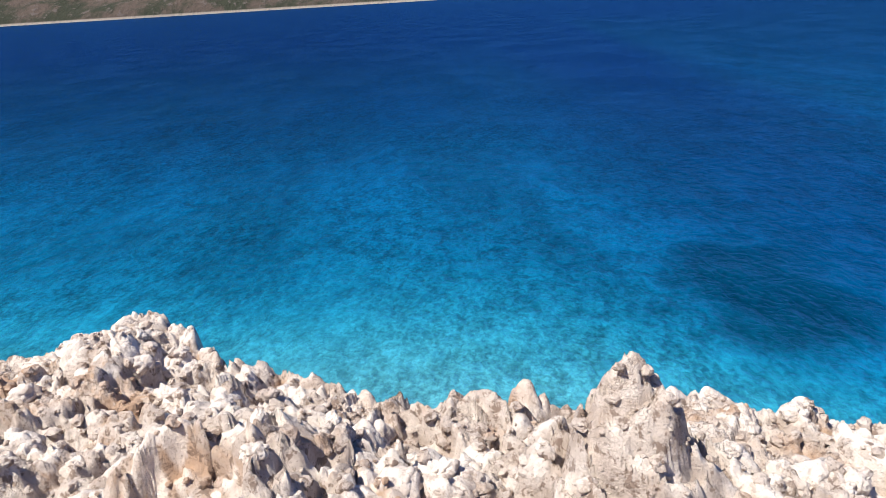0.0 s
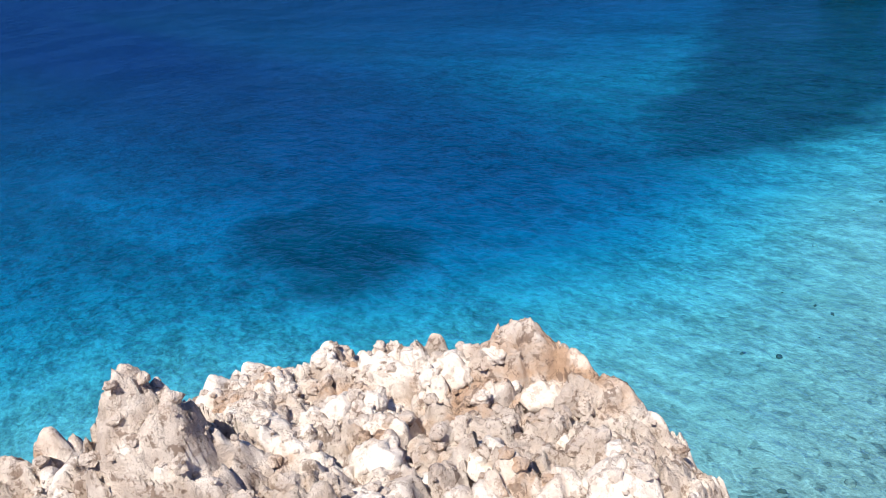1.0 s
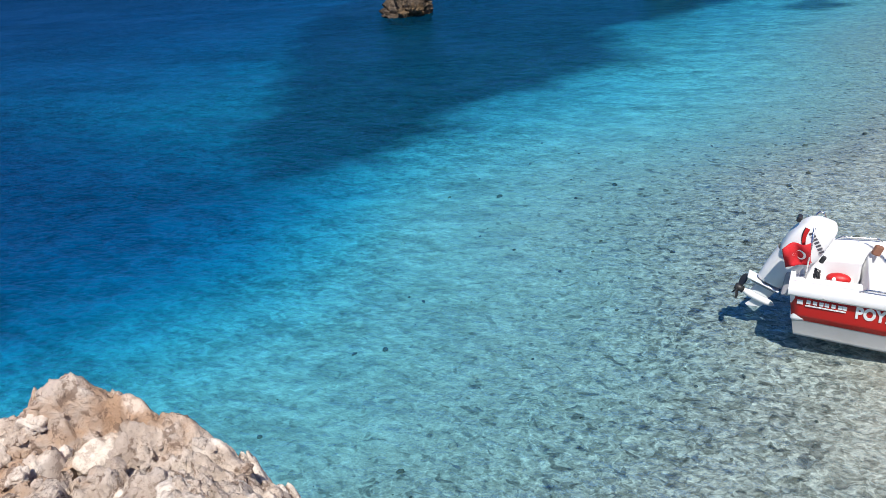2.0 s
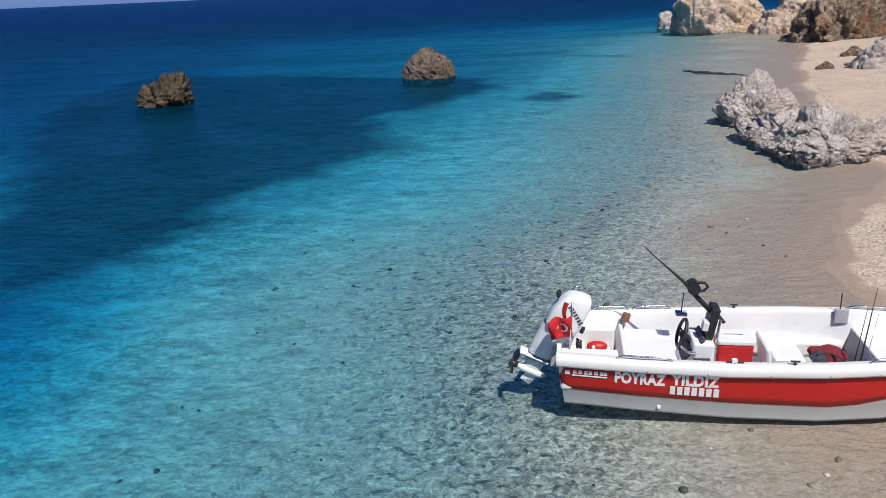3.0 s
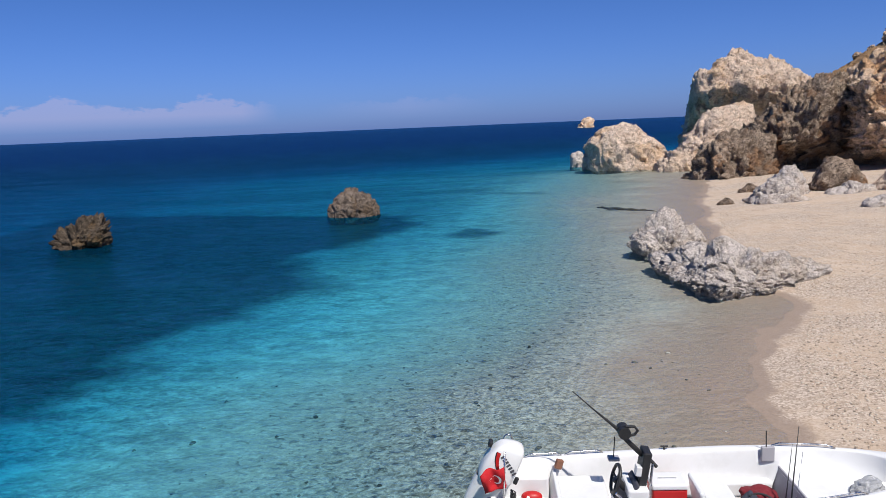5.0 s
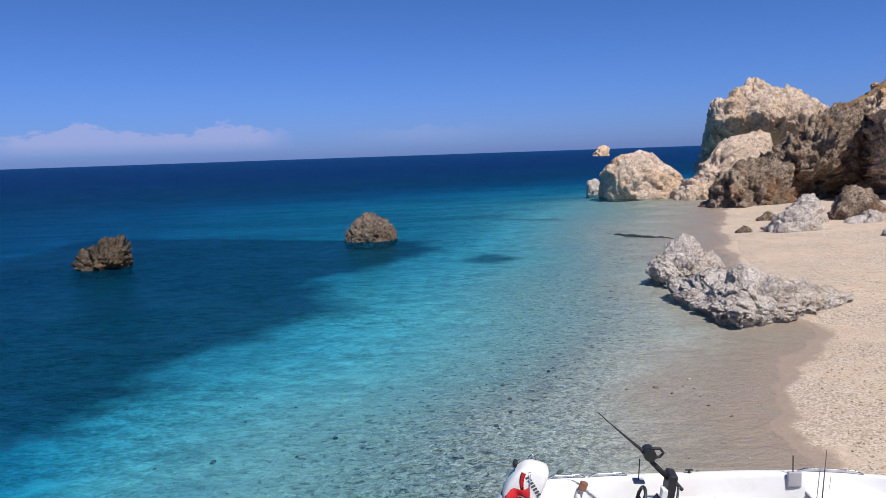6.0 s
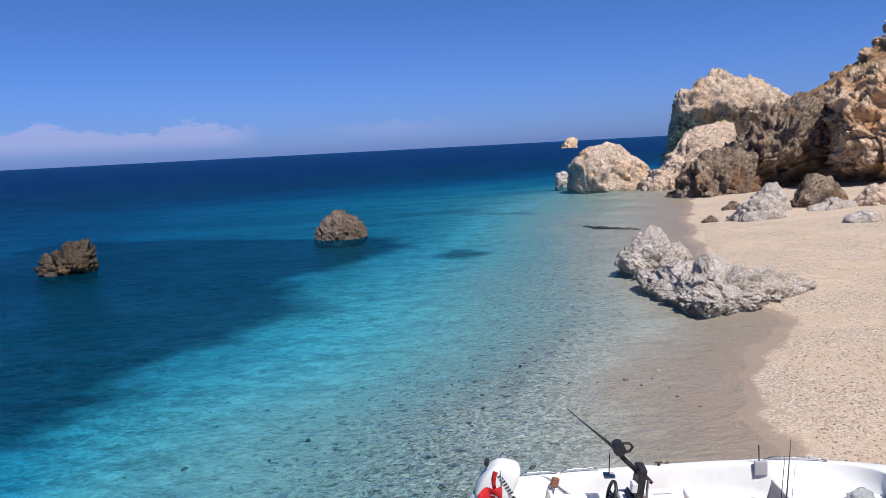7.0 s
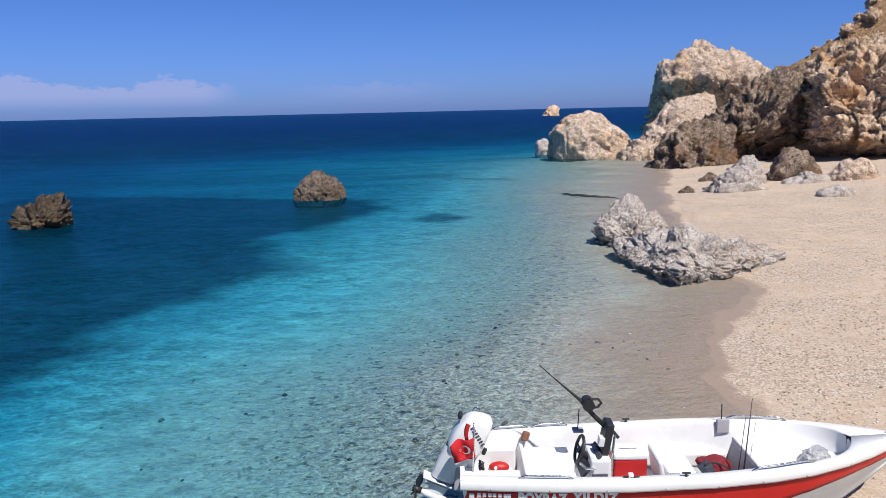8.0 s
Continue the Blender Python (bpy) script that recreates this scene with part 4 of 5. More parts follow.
# shell
rows = []
for X in XS:
    half = [(side_y(X, z), z) for z in (sheer(X) - 0.130, 0.75 * (sheer(X) - 0.130) + 0.25 * chine(X), 0.5 * (sheer(X) - 0.130 + chine(X)), chine(X) + 0.45 * (sheer(X) - 0.130 - chine(X)) * 0.7,
                                            chine(X) + 0.10 * (sheer(X) - 0.130 - chine(X)))]
    c = side_y(X, chine(X))
    half += [(c + 0.012, chine(X) + 0.03), (c + 0.010, chine(X)), (c * 0.55, 0.5 * (chine(X) + keel(X))), (0.0, keel(X))]
    rows.append([(X, -y, z) for y, z in half] + [(X, y, z) for y, z in half[-2::-1]])
part("hull", loft([raked(r_) for r_ in rows]), M_HULLGREY, boat, "grey lower hull", True)

for sgn in (-1, 1):
    rows = []
    for X in XS[:-1]:
        lo, hi = red_low(X), sheer(X) - 0.130
        if hi - lo < 0.004:
            continue
        rows.append([(X, sgn * (side_y(X, lo + (hi - lo) * k / 4) + 0.005), lo + (hi - lo) * k / 4) for k in range(5)])
    bm = loft([raked(r_) for r_ in rows])
    bmesh.ops.solidify(bm, geom=list(bm.faces), thickness=0.003)
    part("side_band", bm, M_RED, boat, "glossy red painted band", True)


def cap_inner(X):
    b = half_b(X)
    if X <= 3.95:
        return max(0.0, b - 0.15)
    t = min(1.0, (X - 3.95) / 1.0)
    return max(0.0, (half_b(3.95) - 0.15) * math.sqrt(max(0.0, 1 - t * t)))


def floor_z(X): return 0.22 if X < 3.7 else 0.58


for sgn in (-1, 1):
    rows = []
    for X in XS:
        b, s, ci = half_b(X), sheer(X), cap_inner(X)
        k = min(1.0, b / 0.35)
        rows.append([(X, sgn * y, z) for y, z in ((max(b - 0.045 * k, 0), s - 0.108), (b + 0.008 * k, s - 0.130), (b + 0.018 * k, s - 0.108), (b + 0.012 * k, s - 0.05), (b - 0.004 * k, s - 0.012),
                                                    (b - 0.03 * k, s), (ci + 0.02 * k if ci else 0, s + 0.002), (max(ci, 0), s - 0.015))])
    part("gunwale", loft(rows), M_GEL, boat, "", True)
    rows = []
    for X in [x for x in XS if 0.06 <= x <= 4.95] + [4.93, 4.949]:
        ci, s, fz = cap_inner(X), sheer(X), floor_z(X)
        rows.append([(X, sgn * ci, s - 0.015), (X, sgn * max(ci - 0.02, 0), s - 0.06), (X, sgn * max(ci - 0.04, 0), 0.5 * (s + fz)), (X, sgn * max(ci - 0.10, 0), fz + 0.03), (X, sgn * max(ci - 0.13, 0), fz)])
    rows.sort(key=lambda r: r[0][0])
    part("inner_side", loft(rows), M_GEL, boat, "", True)
rows = [[(X, -max(cap_inner(X) - 0.13, 0), 0.22), (X, max(cap_inner(X) - 0.13, 0), 0.22)] for X in XS if 0.06 <= X <= 3.75]
part("floor", loft(rows), M_GEL, boat)
rows = [[(X, -max(cap_inner(X) - 0.10, 0.0), 0.585), (X, 0, 0.595), (X, max(cap_inner(X) - 0.10, 0.0), 0.585)] for X in XS if 3.7 <= X <= 4.95]
part("bow_locker", loft(rows), M_GEL, boat)
# grey in place of white: shade on the aft face put into colour
bm = box((0.03, 1.26, 0.44), (3.68, 0, 0.405), 0.01, (0, 12, 0))
part("bow_bulkhead", bm, M_GREYPL, boat, "bulkhead before the bow locker, its shade painted grey")
# transom with the motor well
tr = bmesh.new()
prof = ((-0.70, 0.715), (-0.34, 0.715), (-0.28, 0.50), (0.28, 0.50), (0.34, 0.715), (0.70, 0.715), (0.662, 0.50), (0.57, 0.03), (0.0, -0.10), (-0.57, 0.03), (-0.662, 0.50))
a = [tr.verts.new((0.003 + 0.15 * max(0, 0.72 - z), y, z)) for y, z in prof]
b = [tr.verts.new((0.055 + 0.14 * max(0, 0.72 - z), y, z)) for y, z in prof]
tr.faces.new(a)
tr.faces.new(b[::-1])
for i in range(len(prof)):
    tr.faces.new((a[i], b[i], b[(i + 1) % len(prof)], a[(i + 1) % len(prof)]))
part("transom", tr, M_GEL, boat)
for sgn in (-1, 1):
    part("stern_deck", box((0.70, 0.36, 0.40), (0.40, sgn * 0.46, 0.435), 0.03), M_GEL, boat)
part("well_floor", box((0.62, 0.56, 0.10), (0.38, 0, 0.33), 0.02), M_GEL, boat)
part("partition", box((0.05, 1.18, 0.38), (0.80, 0, 0.41), 0.018, (0, 12, 0)), M_GEL, boat)
seat = part("stern_locker", box((0.62, 1.08, 0.28), (1.17, 0, 0.36), 0.03), M_GEL, boat)
part("lid", box((0.60, 1.00, 0.05), (1.16, 0.0, 0.525), 0.018, (0, 0, 0)), M_GEL, seat, "white locker lid")
part("hinge_rail", tube(((0.92, -0.45, 0.555), (1.45, -0.45, 0.555)), 0.008), M_STEEL, seat)
for sgn in (-1, 1):
    part("side_bench", box((1.25, 0.16, 0.20), (3.0, sgn * 0.55, 0.33), 0.03), M_GEL, boat)
# console, wheel
con = part("console", box((0.26, 0.50, 0.50), (1.78, 0.02, 0.46), 0.03), M_GEL, boat, "white steering console")
part("dash", box((0.035, 0.42, 0.40), (1.665, 0.0, 0.60), 0.015, (0, 38, 0)), M_DGREY, con, "dark grey sloping dashboard")
part("side_panel", box((0.20, 0.02, 0.22), (1.76, -0.245, 0.42), 0.008), M_DGREY, con, "dark grey speaker panel")
bm = bmesh.new()
bmesh.ops.create_circle(bm, cap_ends=True, radius=0.032, segments=20, matrix=pose(1.73, -0.258, 0.44, 90))
part("badge", bm, M_LETTER, con)
wheel_pose = pose(1.545, 0.02, 0.74, 0, -74, 0)
bm = bmesh.new()
R, r = 0.175, 0.022
ring = [[(wheel_pose @ Vector(((R + r * math.cos(t)) * math.cos(u), (R + r * math.cos(t)) * math.sin(u), r * math.sin(t)))) for t in [k * math.pi / 4 for k in range(8)]] for u in [i * math.pi / 16 for i in range(33)]]
wheel = part("steering_wheel", loft(ring, True), M_BLACK, boat, "black steering wheel", True)
for ang in (90, 210, 330):
    e = wheel_pose @ Vector((R * math.cos(radians(ang)), R * math.sin(radians(ang)), 0))
    part("spoke", tube((wheel_pose @ Vector((0, 0, -0.02)), e), 0.014), M_BLACK, wheel)
part("column", tube((wheel_pose @ Vector((0, 0, 0.01)), (1.68, 0.02, 0.60)), 0.045, 12), M_BLACK, wheel)
part("throttle", tube(((1.70, -0.25, 0.60), (1.58, -0.27, 0.62), (1.50, -0.27, 0.70)), 0.016), M_STEEL, con)
# rod holder bracket with a big-game rod
rack = part("rod_bracket", box((0.10, 0.25, 0.42), (1.88, 0.0, 0.92), 0.015, (0, 10, 0)), M_BLACK, boat, "black rod bracket on the console")
part("window", box((0.07, 0.12, 0.12), (1.80, -0.08, 0.90), 0.01, (0, 8, 0)), M_GEL, rack, "white panel")
part("strut", tube(((1.93, -0.12, 0.40), (1.95, -0.12, 0.85), (1.97, -0.10, 0.98)), 0.016), M_STEEL, rack)
part("tray", box((0.14, 0.12, 0.04), (1.56, 0.25, 0.90), 0.01), M_GREYPL, rack, "grey tray")
part("tray_post", tube(((1.56, 0.25, 0.90), (1.57, 0.22, 1.20)), 0.007), M_BLACK, rack)
part("clamp", tube(((1.96, -0.02, 1.00), (2.03, -0.05, 0.92)), 0.022), M_BLACK, rack)
# side rails, studs, cleats
for sgn, X0, X1 in ((-1, 0.70, 1.34), (1, 0.45, 0.95), (1, 1.0, 1.5), (-1, 3.45, 4.25), (1, 3.68, 4.42)):
    n = 9
    pts = []
    for i in range(n):
        X = X0 + (X1 - X0) * i / (n - 1)
        y = max(half_b(X) - 0.075, 0.05)
        pts.append((X, sgn * y, sheer(X) + (0.004 if i in (0, n - 1) else 0.042)))
    part("grab_rail", tube(pts, 0.012), M_STEEL, boat, "polished steel rail", True)
for sgn in (-1, 1):
    for X in (0.36, 1.05, 1.72, 2.40, 3.02, 3.55, 4.10, 4.72):
        part("stud", tube(((X, sgn * (half_b(X) + 0.008), sheer(X) - 0.10), (X, sgn * (half_b(X) + 0.03), sheer(X) - 0.105)), 0.011), M_STEEL, boat)
part("drain", tube(((1.22, -side_y(1.22, 0.10) + 0.005, 0.10), (1.22, -side_y(1.22, 0.10) - 0.02, 0.10)), 0.022, 12), M_LETTER, boat)
for X, sgn in ((2.05, 1), (2.32, 1), (2.66, -1)):
    c = part("cleat", tube(((X - 0.05, sgn * (half_b(X) - 0.07), sheer(X) + 0.045), (X + 0.05, sgn * (half_b(X) - 0.07), sheer(X) + 0.045)), 0.012), M_BLACK, boat, "black mooring cleat")
    part("foot", tube(((X, sgn * (half_b(X) - 0.07), sheer(X) - 0.005), (X, sgn * (half_b(X) - 0.07), sheer(X) + 0.045)), 0.016), M_BLACK, c)
gb = part("sounder_box", box((0.17, 0.05, 0.20), (3.60, half_b(3.6) - 0.19, 0.755), 0.012), M_GREYPL, boat, "grey box on the inner side")
part("aerial", tube(((3.58, half_b(3.6) - 0.19, 0.84), (3.575, half_b(3.6) - 0.19, 1.07)), 0.008), M_BLACK, gb)
part("oar_bracket", box((0.10, 0.07, 0.13), (0.90, 0.52, 0.70), 0.02, (0, 20, 15)), M_WOOD, boat, "brown bracket")
part("stem_fitting", box((0.14, 0.10, 0.05), (5.53, 0, 0.905), 0.015), M_GREYPL, boat, "grey bow roller")
part("mast", tube(((0.16, -0.33, 0.63), (0.185, -0.32, 1.27)), 0.012), M_STEEL, boat, "stainless flag pole", True)
hoop = [(0.24 + 0.055 * math.cos(a), 0.30, 1.13 + 0.09 * math.sin(a)) for a in [math.pi * k / 12 for k in range(13)]]
part("arch", tube([(0.295, 0.30, 0.72)] + hoop + [(0.185, 0.30, 0.72)], 0.011), M_STEEL, boat, "stainless hoop behind the motor", True)
part("rope", tube([(0.28 + 0.03 * math.cos(i * 1.3), -0.05 + 0.07 * math.sin(i * 0.9), 0.45 + 0.16 * abs(math.sin(i * 0.7))) for i in range(26)], 0.012, 6), M_BLACK, boat, "black control cables", True)

# lettering on the side, unread marks as bars
def side_bar(X0, X1, z0, z1, name="letter", mat=M_LETTER):
    Xm, zm = 0.5 * (X0 + X1), 0.5 * (z0 + z1)
    rise = math.degrees(math.atan2(side_y(Xm, z1) - side_y(Xm, z0), z1 - z0))
    yaw = math.degrees(math.atan2(side_y(X0, zm) - side_y(X1, zm), X1 - X0))
    b_ = box((X1 - X0, 0.004, z1 - z0), (Xm, -side_y(Xm, zm) - 0.011, zm), 0.0, (rise, 0, yaw))
    part(name, b_, mat, lettering)


lettering = part("lettering", box((0.06, 0.004, 0.06), (0.135, -side_y(0.135, 0.50) - 0.011, 0.505), 0.0, (8, 0, -5)), M_LETTER, boat, "white vinyl lettering as bars")
for i, X in enumerate((0.20, 0.265, 0.33, 0.385, 0.45, 0.515, 0.56)):
    side_bar(X, X + 0.042, 0.495, 0.545)
side_bar(0.19, 0.60, 0.462, 0.478)


def painted_word(text, X0, X1, z0, size):
    """Raised vinyl letters laid on the hull's side."""
    cu = bpy.data.curves.new("word", "FONT")
    cu.body, cu.size, cu.extrude, cu.offset, cu.space_character = text, size, 0.0015, 0.010, 1.08
    tmp = bpy.data.objects.new("word", cu)
    scene.collection.objects.link(tmp)
    bpy.context.view_layer.update()
    me = bpy.data.meshes.new_from_object(tmp.evaluated_get(bpy.context.evaluated_depsgraph_get()))
    bpy.data.objects.remove(tmp)
    xs_ = [v.co.x for v in me.vertices]
    lo, hi = min(xs_), max(xs_)
    for v in me.vertices:
        X = X0 + (X1 - X0) * (v.co.x - lo) / (hi - lo)
        z = z0 + v.co.y
        v.co = (X, -side_y(X, z) - 0.0095 - v.co.z, z)
    me.materials.clear()
    part("word", me, M_LETTER, lettering)


painted_word("POYRAZ", 0.69, 1.27, 0.425, 0.20)
painted_word("YILDIZ", 1.325, 1.865, 0.450, 0.20)
for i in range(7):
    side_bar(1.325 + i * 0.081, 1.384 + i * 0.081, 0.310, 0.422)


# outboard, trimmed up
motor = new("outboard_motor")
motor.location = (BX, BY, 0)
tagged(motor, "white outboard motor with red flashes tilted on the transom", "outboard motor")
TILT = pose(0.03, 0.0, 0.69, 0, 24, 0)


def mrow(z, cx, lx, ly, n=20, pw=0.62):
    out = []
    for i in range(n):
        a = 2 * math.pi * i / n
        ca, sa = math.cos(a), math.sin(a)
        out.append(TILT @ Vector((cx + lx * math.copysign(abs(ca) ** pw, ca), ly * math.copysign(abs(sa) ** pw, sa), z)))
    return out


cowl_rows = [mrow(z, cx, lx, ly, 28, 0.42) for z, cx, lx, ly in ((0.02, -0.03, 0.15, 0.12), (0.05, -0.03, 0.20, 0.155), (0.14, -0.03, 0.215, 0.17), (0.30, -0.02, 0.215, 0.17), (0.44, -0.005, 0.20, 0.16), (0.53, 0.01, 0.18, 0.148),
                                                               (0.585, 0.02, 0.155, 0.13), (0.612, 0.028, 0.12, 0.105), (0.622, 0.03, 0.06, 0.05), (0.624, 0.03, 0.0, 0.0))]
# the top falls away towards the stern
cowl_rows = [[q + TILT.to_3x3() @ Vector((0, 0, -0.22 * max(0.0, 0.05 - (TILT.inverted() @ q).x) * max(0.0, ((TILT.inverted() @ q).z - 0.30) / 0.3))) for q in row_] for row_ in cowl_rows]
cowl = part("cowl", loft(cowl_rows, True), M_GEL, motor, "glossy white cowl", True)


def cowl_side(z):
    """Half breadth of the cowl at height z."""
    return float(np.interp(z, (0.05, 0.14, 0.30, 0.44, 0.53), (0.155, 0.17, 0.17, 0.16, 0.148)))


def flash(x0, width, lift, mat, label):
    """A curved stripe down the cowl's near side."""
    rows_ = []
    for i in range(17):
        t = i / 16
        z = 0.49 - 0.35 * t
        x = x0 + 0.24 * t ** 2.2
        rows_.append([TILT @ Vector((x + width * (1 - 0.3 * t) * k, -cowl_side(z) - lift, z)) for k in (0, 0.5, 1)])
    bm_ = loft(rows_)
    bmesh.ops.solidify(bm_, geom=list(bm_.faces), thickness=0.003)
    part("flash", bm_, mat, cowl, label)


flash(-0.150, 0.060, 0.003, M_BLACK, "black edge of the flash")
flash(-0.138, 0.044, 0.005, M_REDPLASTIC, "dark red flash")
for i in range(7):
    x0, z0 = -0.055 + i * 0.034, 0.455 - i * 0.024
    bm = box((0.024, 0.004, 0.055), TILT @ Vector((x0, -cowl_side(z0) - 0.003, z0)), 0, (0, 24 + 34, 0))
    part("letter", bm, M_DGREY, cowl, "dark bar of lettering")
part("vent", box((0.05, 0.12, 0.07), TILT @ Vector((-0.235, 0, 0.50)), 0.012, (0, 24, 0)), M_BLACK, cowl, "black air intake")
part("latch", box((0.05, 0.05, 0.09), TILT @ Vector((0.225, -0.08, 0.20)), 0.012, (0, 24, 0)), M_BLACK, cowl)
leg_rows = [mrow(z, cx, lx, ly, 16, 0.8) for z, cx, lx, ly in ((0.08, -0.06, 0.20, 0.14), (-0.05, -0.075, 0.19, 0.125), (-0.20, -0.09, 0.18, 0.10), (-0.36, -0.10, 0.165, 0.08), (-0.40, -0.10, 0.15, 0.065))]
part("midsection", loft(leg_rows, True), M_GEL, motor, "", True)
part("plate", box((0.40, 0.20, 0.022), TILT @ Vector((-0.16, 0, -0.43)), 0.009, (0, 24, 0)), M_GEL, motor, "white anti-ventilation plate")
part("plate", box((0.30, 0.13, 0.02), TILT @ Vector((-0.14, 0, -0.47)), 0.008, (0, 24, 0)), M_GREYPL, motor, "grey trim line")
strut_rows = [mrow(z, cx, lx, ly, 14, 0.9) for z, cx, lx, ly in ((-0.42, -0.10, 0.13, 0.045), (-0.55, -0.11, 0.12, 0.03), (-0.66, -0.12, 0.11, 0.035))]
part("gearcase_strut", loft(strut_rows, True), M_GEL, motor, "", True)
gear = part("gearcase", tube([TILT @ Vector((x, 0, -0.66)) for x in (0.10, 0.06, 0.0, -0.12, -0.24, -0.30)], 0.05, 14, [0.006, 0.035, 0.052, 0.056, 0.05, 0.03]), M_GEL, motor, "", True)
part("skeg", box((0.15, 0.012, 0.15), TILT @ Vector((-0.10, 0, -0.77)), 0.004, (0, 40, 0)), M_GEL, gear)
prop = part("propeller", tube([TILT @ Vector((-0.30, 0, -0.66)), TILT @ Vector((-0.41, 0, -0.66))], 0.045, 12), M_BLACK, motor, "black propeller", True)
for k in range(3):
    bm = bmesh.new()
    bmesh.ops.create_circle(bm, cap_ends=True, radius=0.085, segments=14)
    bmesh.ops.solidify(bm, geom=list(bm.faces), thickness=0.008)
    bmesh.ops.transform(bm, matrix=TILT @ pose(-0.36, 0, -0.66, 0, 90, 0) @ pose(0, 0, 0, 0, 0, 120 * k + 40) @ pose(0.11, 0, 0, 32, 0, 0) @ Matrix.Diagonal((1.0, 0.72, 1, 1)), verts=bm.verts)
    part("blade", bm, M_BLACK, prop)
part("clamp_bracket", box((0.10, 0.22, 0.34), (-0.02, 0, 0.42), 0.02, (0, 6, 0)), M_GREYPL, motor, "grey clamp bracket")

# flag on the stern pole


def on_flag(u, v, lift=0.0):
    """A spot on the hanging cloth, u away from the pole and v down."""
    return Vector((0.172 - 0.29 * u * (1 - 0.12 * v) + 0.02 * v, -0.335 - 0.05 * math.sin(u * 8 + v * 2.2) * (0.25 + 0.7 * u) - 0.02 * math.sin(v * 6) - lift, 1.09 - 0.27 * v - 0.10 * u * u - 0.02 * math.sin(u * 6)))


fl = [[on_flag(i / 22, j / 12) for j in range(13)] for i in range(23)]
bm = loft(fl)
bmesh.ops.solidify(bm, geom=list(bm.faces), thickness=0.003)
flag = new("flag")
flag.location = (BX, BY, 0)
tagged(flag, "small red flag with white crescent hanging from the stern pole", "flag")
part("cloth", bm, M_FLAG, flag, "", True)


bm = bmesh.new()
n = 14
outer = [bm.verts.new(on_flag(0.36 + 0.19 * math.cos(a), 0.5 + 0.26 * math.sin(a), 0.012)) for a in [radians(40 + 280 * k / n) for k in range(n + 1)]]
inner = [bm.verts.new(on_flag(0.41 + 0.145 * math.cos(a), 0.5 + 0.20 * math.sin(a), 0.012)) for a in [radians(40 + 280 * k / n) for k in range(n + 1)]]
for i in range(n):
    bm.faces.new((outer[i], outer[i + 1], inner[i + 1], inner[i]))
part("crescent", bm, M_LETTER, flag, "white crescent")
bm = bmesh.new()
bm.faces.new([bm.verts.new(on_flag(0.62 + (0.075 if k % 2 == 0 else 0.03) * math.cos(radians(36 * k)), 0.5 + (0.10 if k % 2 == 0 else 0.04) * math.sin(radians(36 * k)))) for k in range(10)])
part("star", bm, M_LETTER, flag, "white star")

# gear lying in the boat


def thing(name, label, category, at=(BX, BY, 0), group=""):
    e = new(name)
    e.location = at
    return tagged(e, label, category, group)


cool = thing("cool_box", "red cool box with a white lid behind the console", "cool box")
part("body", box((0.42, 0.34, 0.40), (2.19, 0.10, 0.425), 0.02), M_REDPLASTIC, cool, "red plastic body")
part("lid", box((0.44, 0.36, 0.07), (2.19, 0.10, 0.66), 0.02), M_GEL, cool, "white lid")
part("handle", tube(((2.08, 0.10, 0.69), (2.08, 0.10, 0.715), (2.30, 0.10, 0.715), (2.30, 0.10, 0.69)), 0.009), M_GEL, cool)
bs = thing("boat_seat", "white moulded seat amidships, its shaded side painted grey", "seat")
part("base", box((0.36, 0.62, 0.34), (2.78, 0.02, 0.39), 0.03), M_GEL, bs)
part("backrest", box((0.06, 0.56, 0.40), (2.55, 0.02, 0.48), 0.025, (0, -10, 0)), M_GEL, bs)
# added grey sheet that paints the seat's shaded side
part("side", box((0.19, 0.015, 0.26), (2.66, -0.285, 0.42), 0.006, (0, 0, 0)), M_GREYPL, bs, "grey panel painted as side shade")
bag = thing("rucksack", "maroon plaid rucksack with dark pockets lying on the floor", "bag")
part("body", ball(0.20, (3.36, 0.22, 0.36), (1.25, 0.85, 0.72), (0, 8, 10), 4, 0.25, 3), M_MAROON, bag, "maroon plaid cloth", True)
part("pocket", ball(0.12, (3.20, 0.10, 0.36), (0.9, 0.8, 1.15), (0, 25, 0), 4, 0.25, 5), M_NAVY, bag, "navy pocket", True)
part("towel", ball(0.075, (3.07, 0.06, 0.34), (1, 0.9, 1.1), (0, 0, 0), 3, 0.4, 8), M_CLOTH, bag, "grey cloth", True)
part("strap", tube([(3.18 + 0.4 * t, 0.05 + 0.03 * math.sin(6 * t), 0.47 + 0.07 * math.sin(math.pi * t) - 0.12 * t) for t in [i / 10 for i in range(11)]], 0.013), M_BLACK, bag)
ft = thing("fuel_tank", "small red rounded float beside the motor well", "float")
part("body", ball(0.10, (0.52, 0.18, 0.43), (1.35, 0.8, 0.7), (0, 0, 0), 3), M_REDPLASTIC, ft, "", True)
part("mark", ball(0.022, (0.47, 0.10, 0.455), (1, 0.3, 1.2)), M_LETTER, ft)
rod = thing("fishing_rod", "thick black fishing rod with a large reel in the console bracket", "fishing rod", group="fishing rods")
part("blank", tube(((1.92, 0.0, 1.00), (1.70, 0.03, 1.22), (1.55, 0.05, 1.40), (1.30, 0.06, 1.62), (1.04, 0.08, 1.86)), 0.01, 8, [0.034, 0.032, 0.022, 0.011, 0.006]), M_BLACK, rod, "", True)
rl = part("reel", tube(((1.64, -0.09, 1.37), (1.64, 0.10, 1.37)), 0.075, 16), M_BLACK, rod, "black reel")
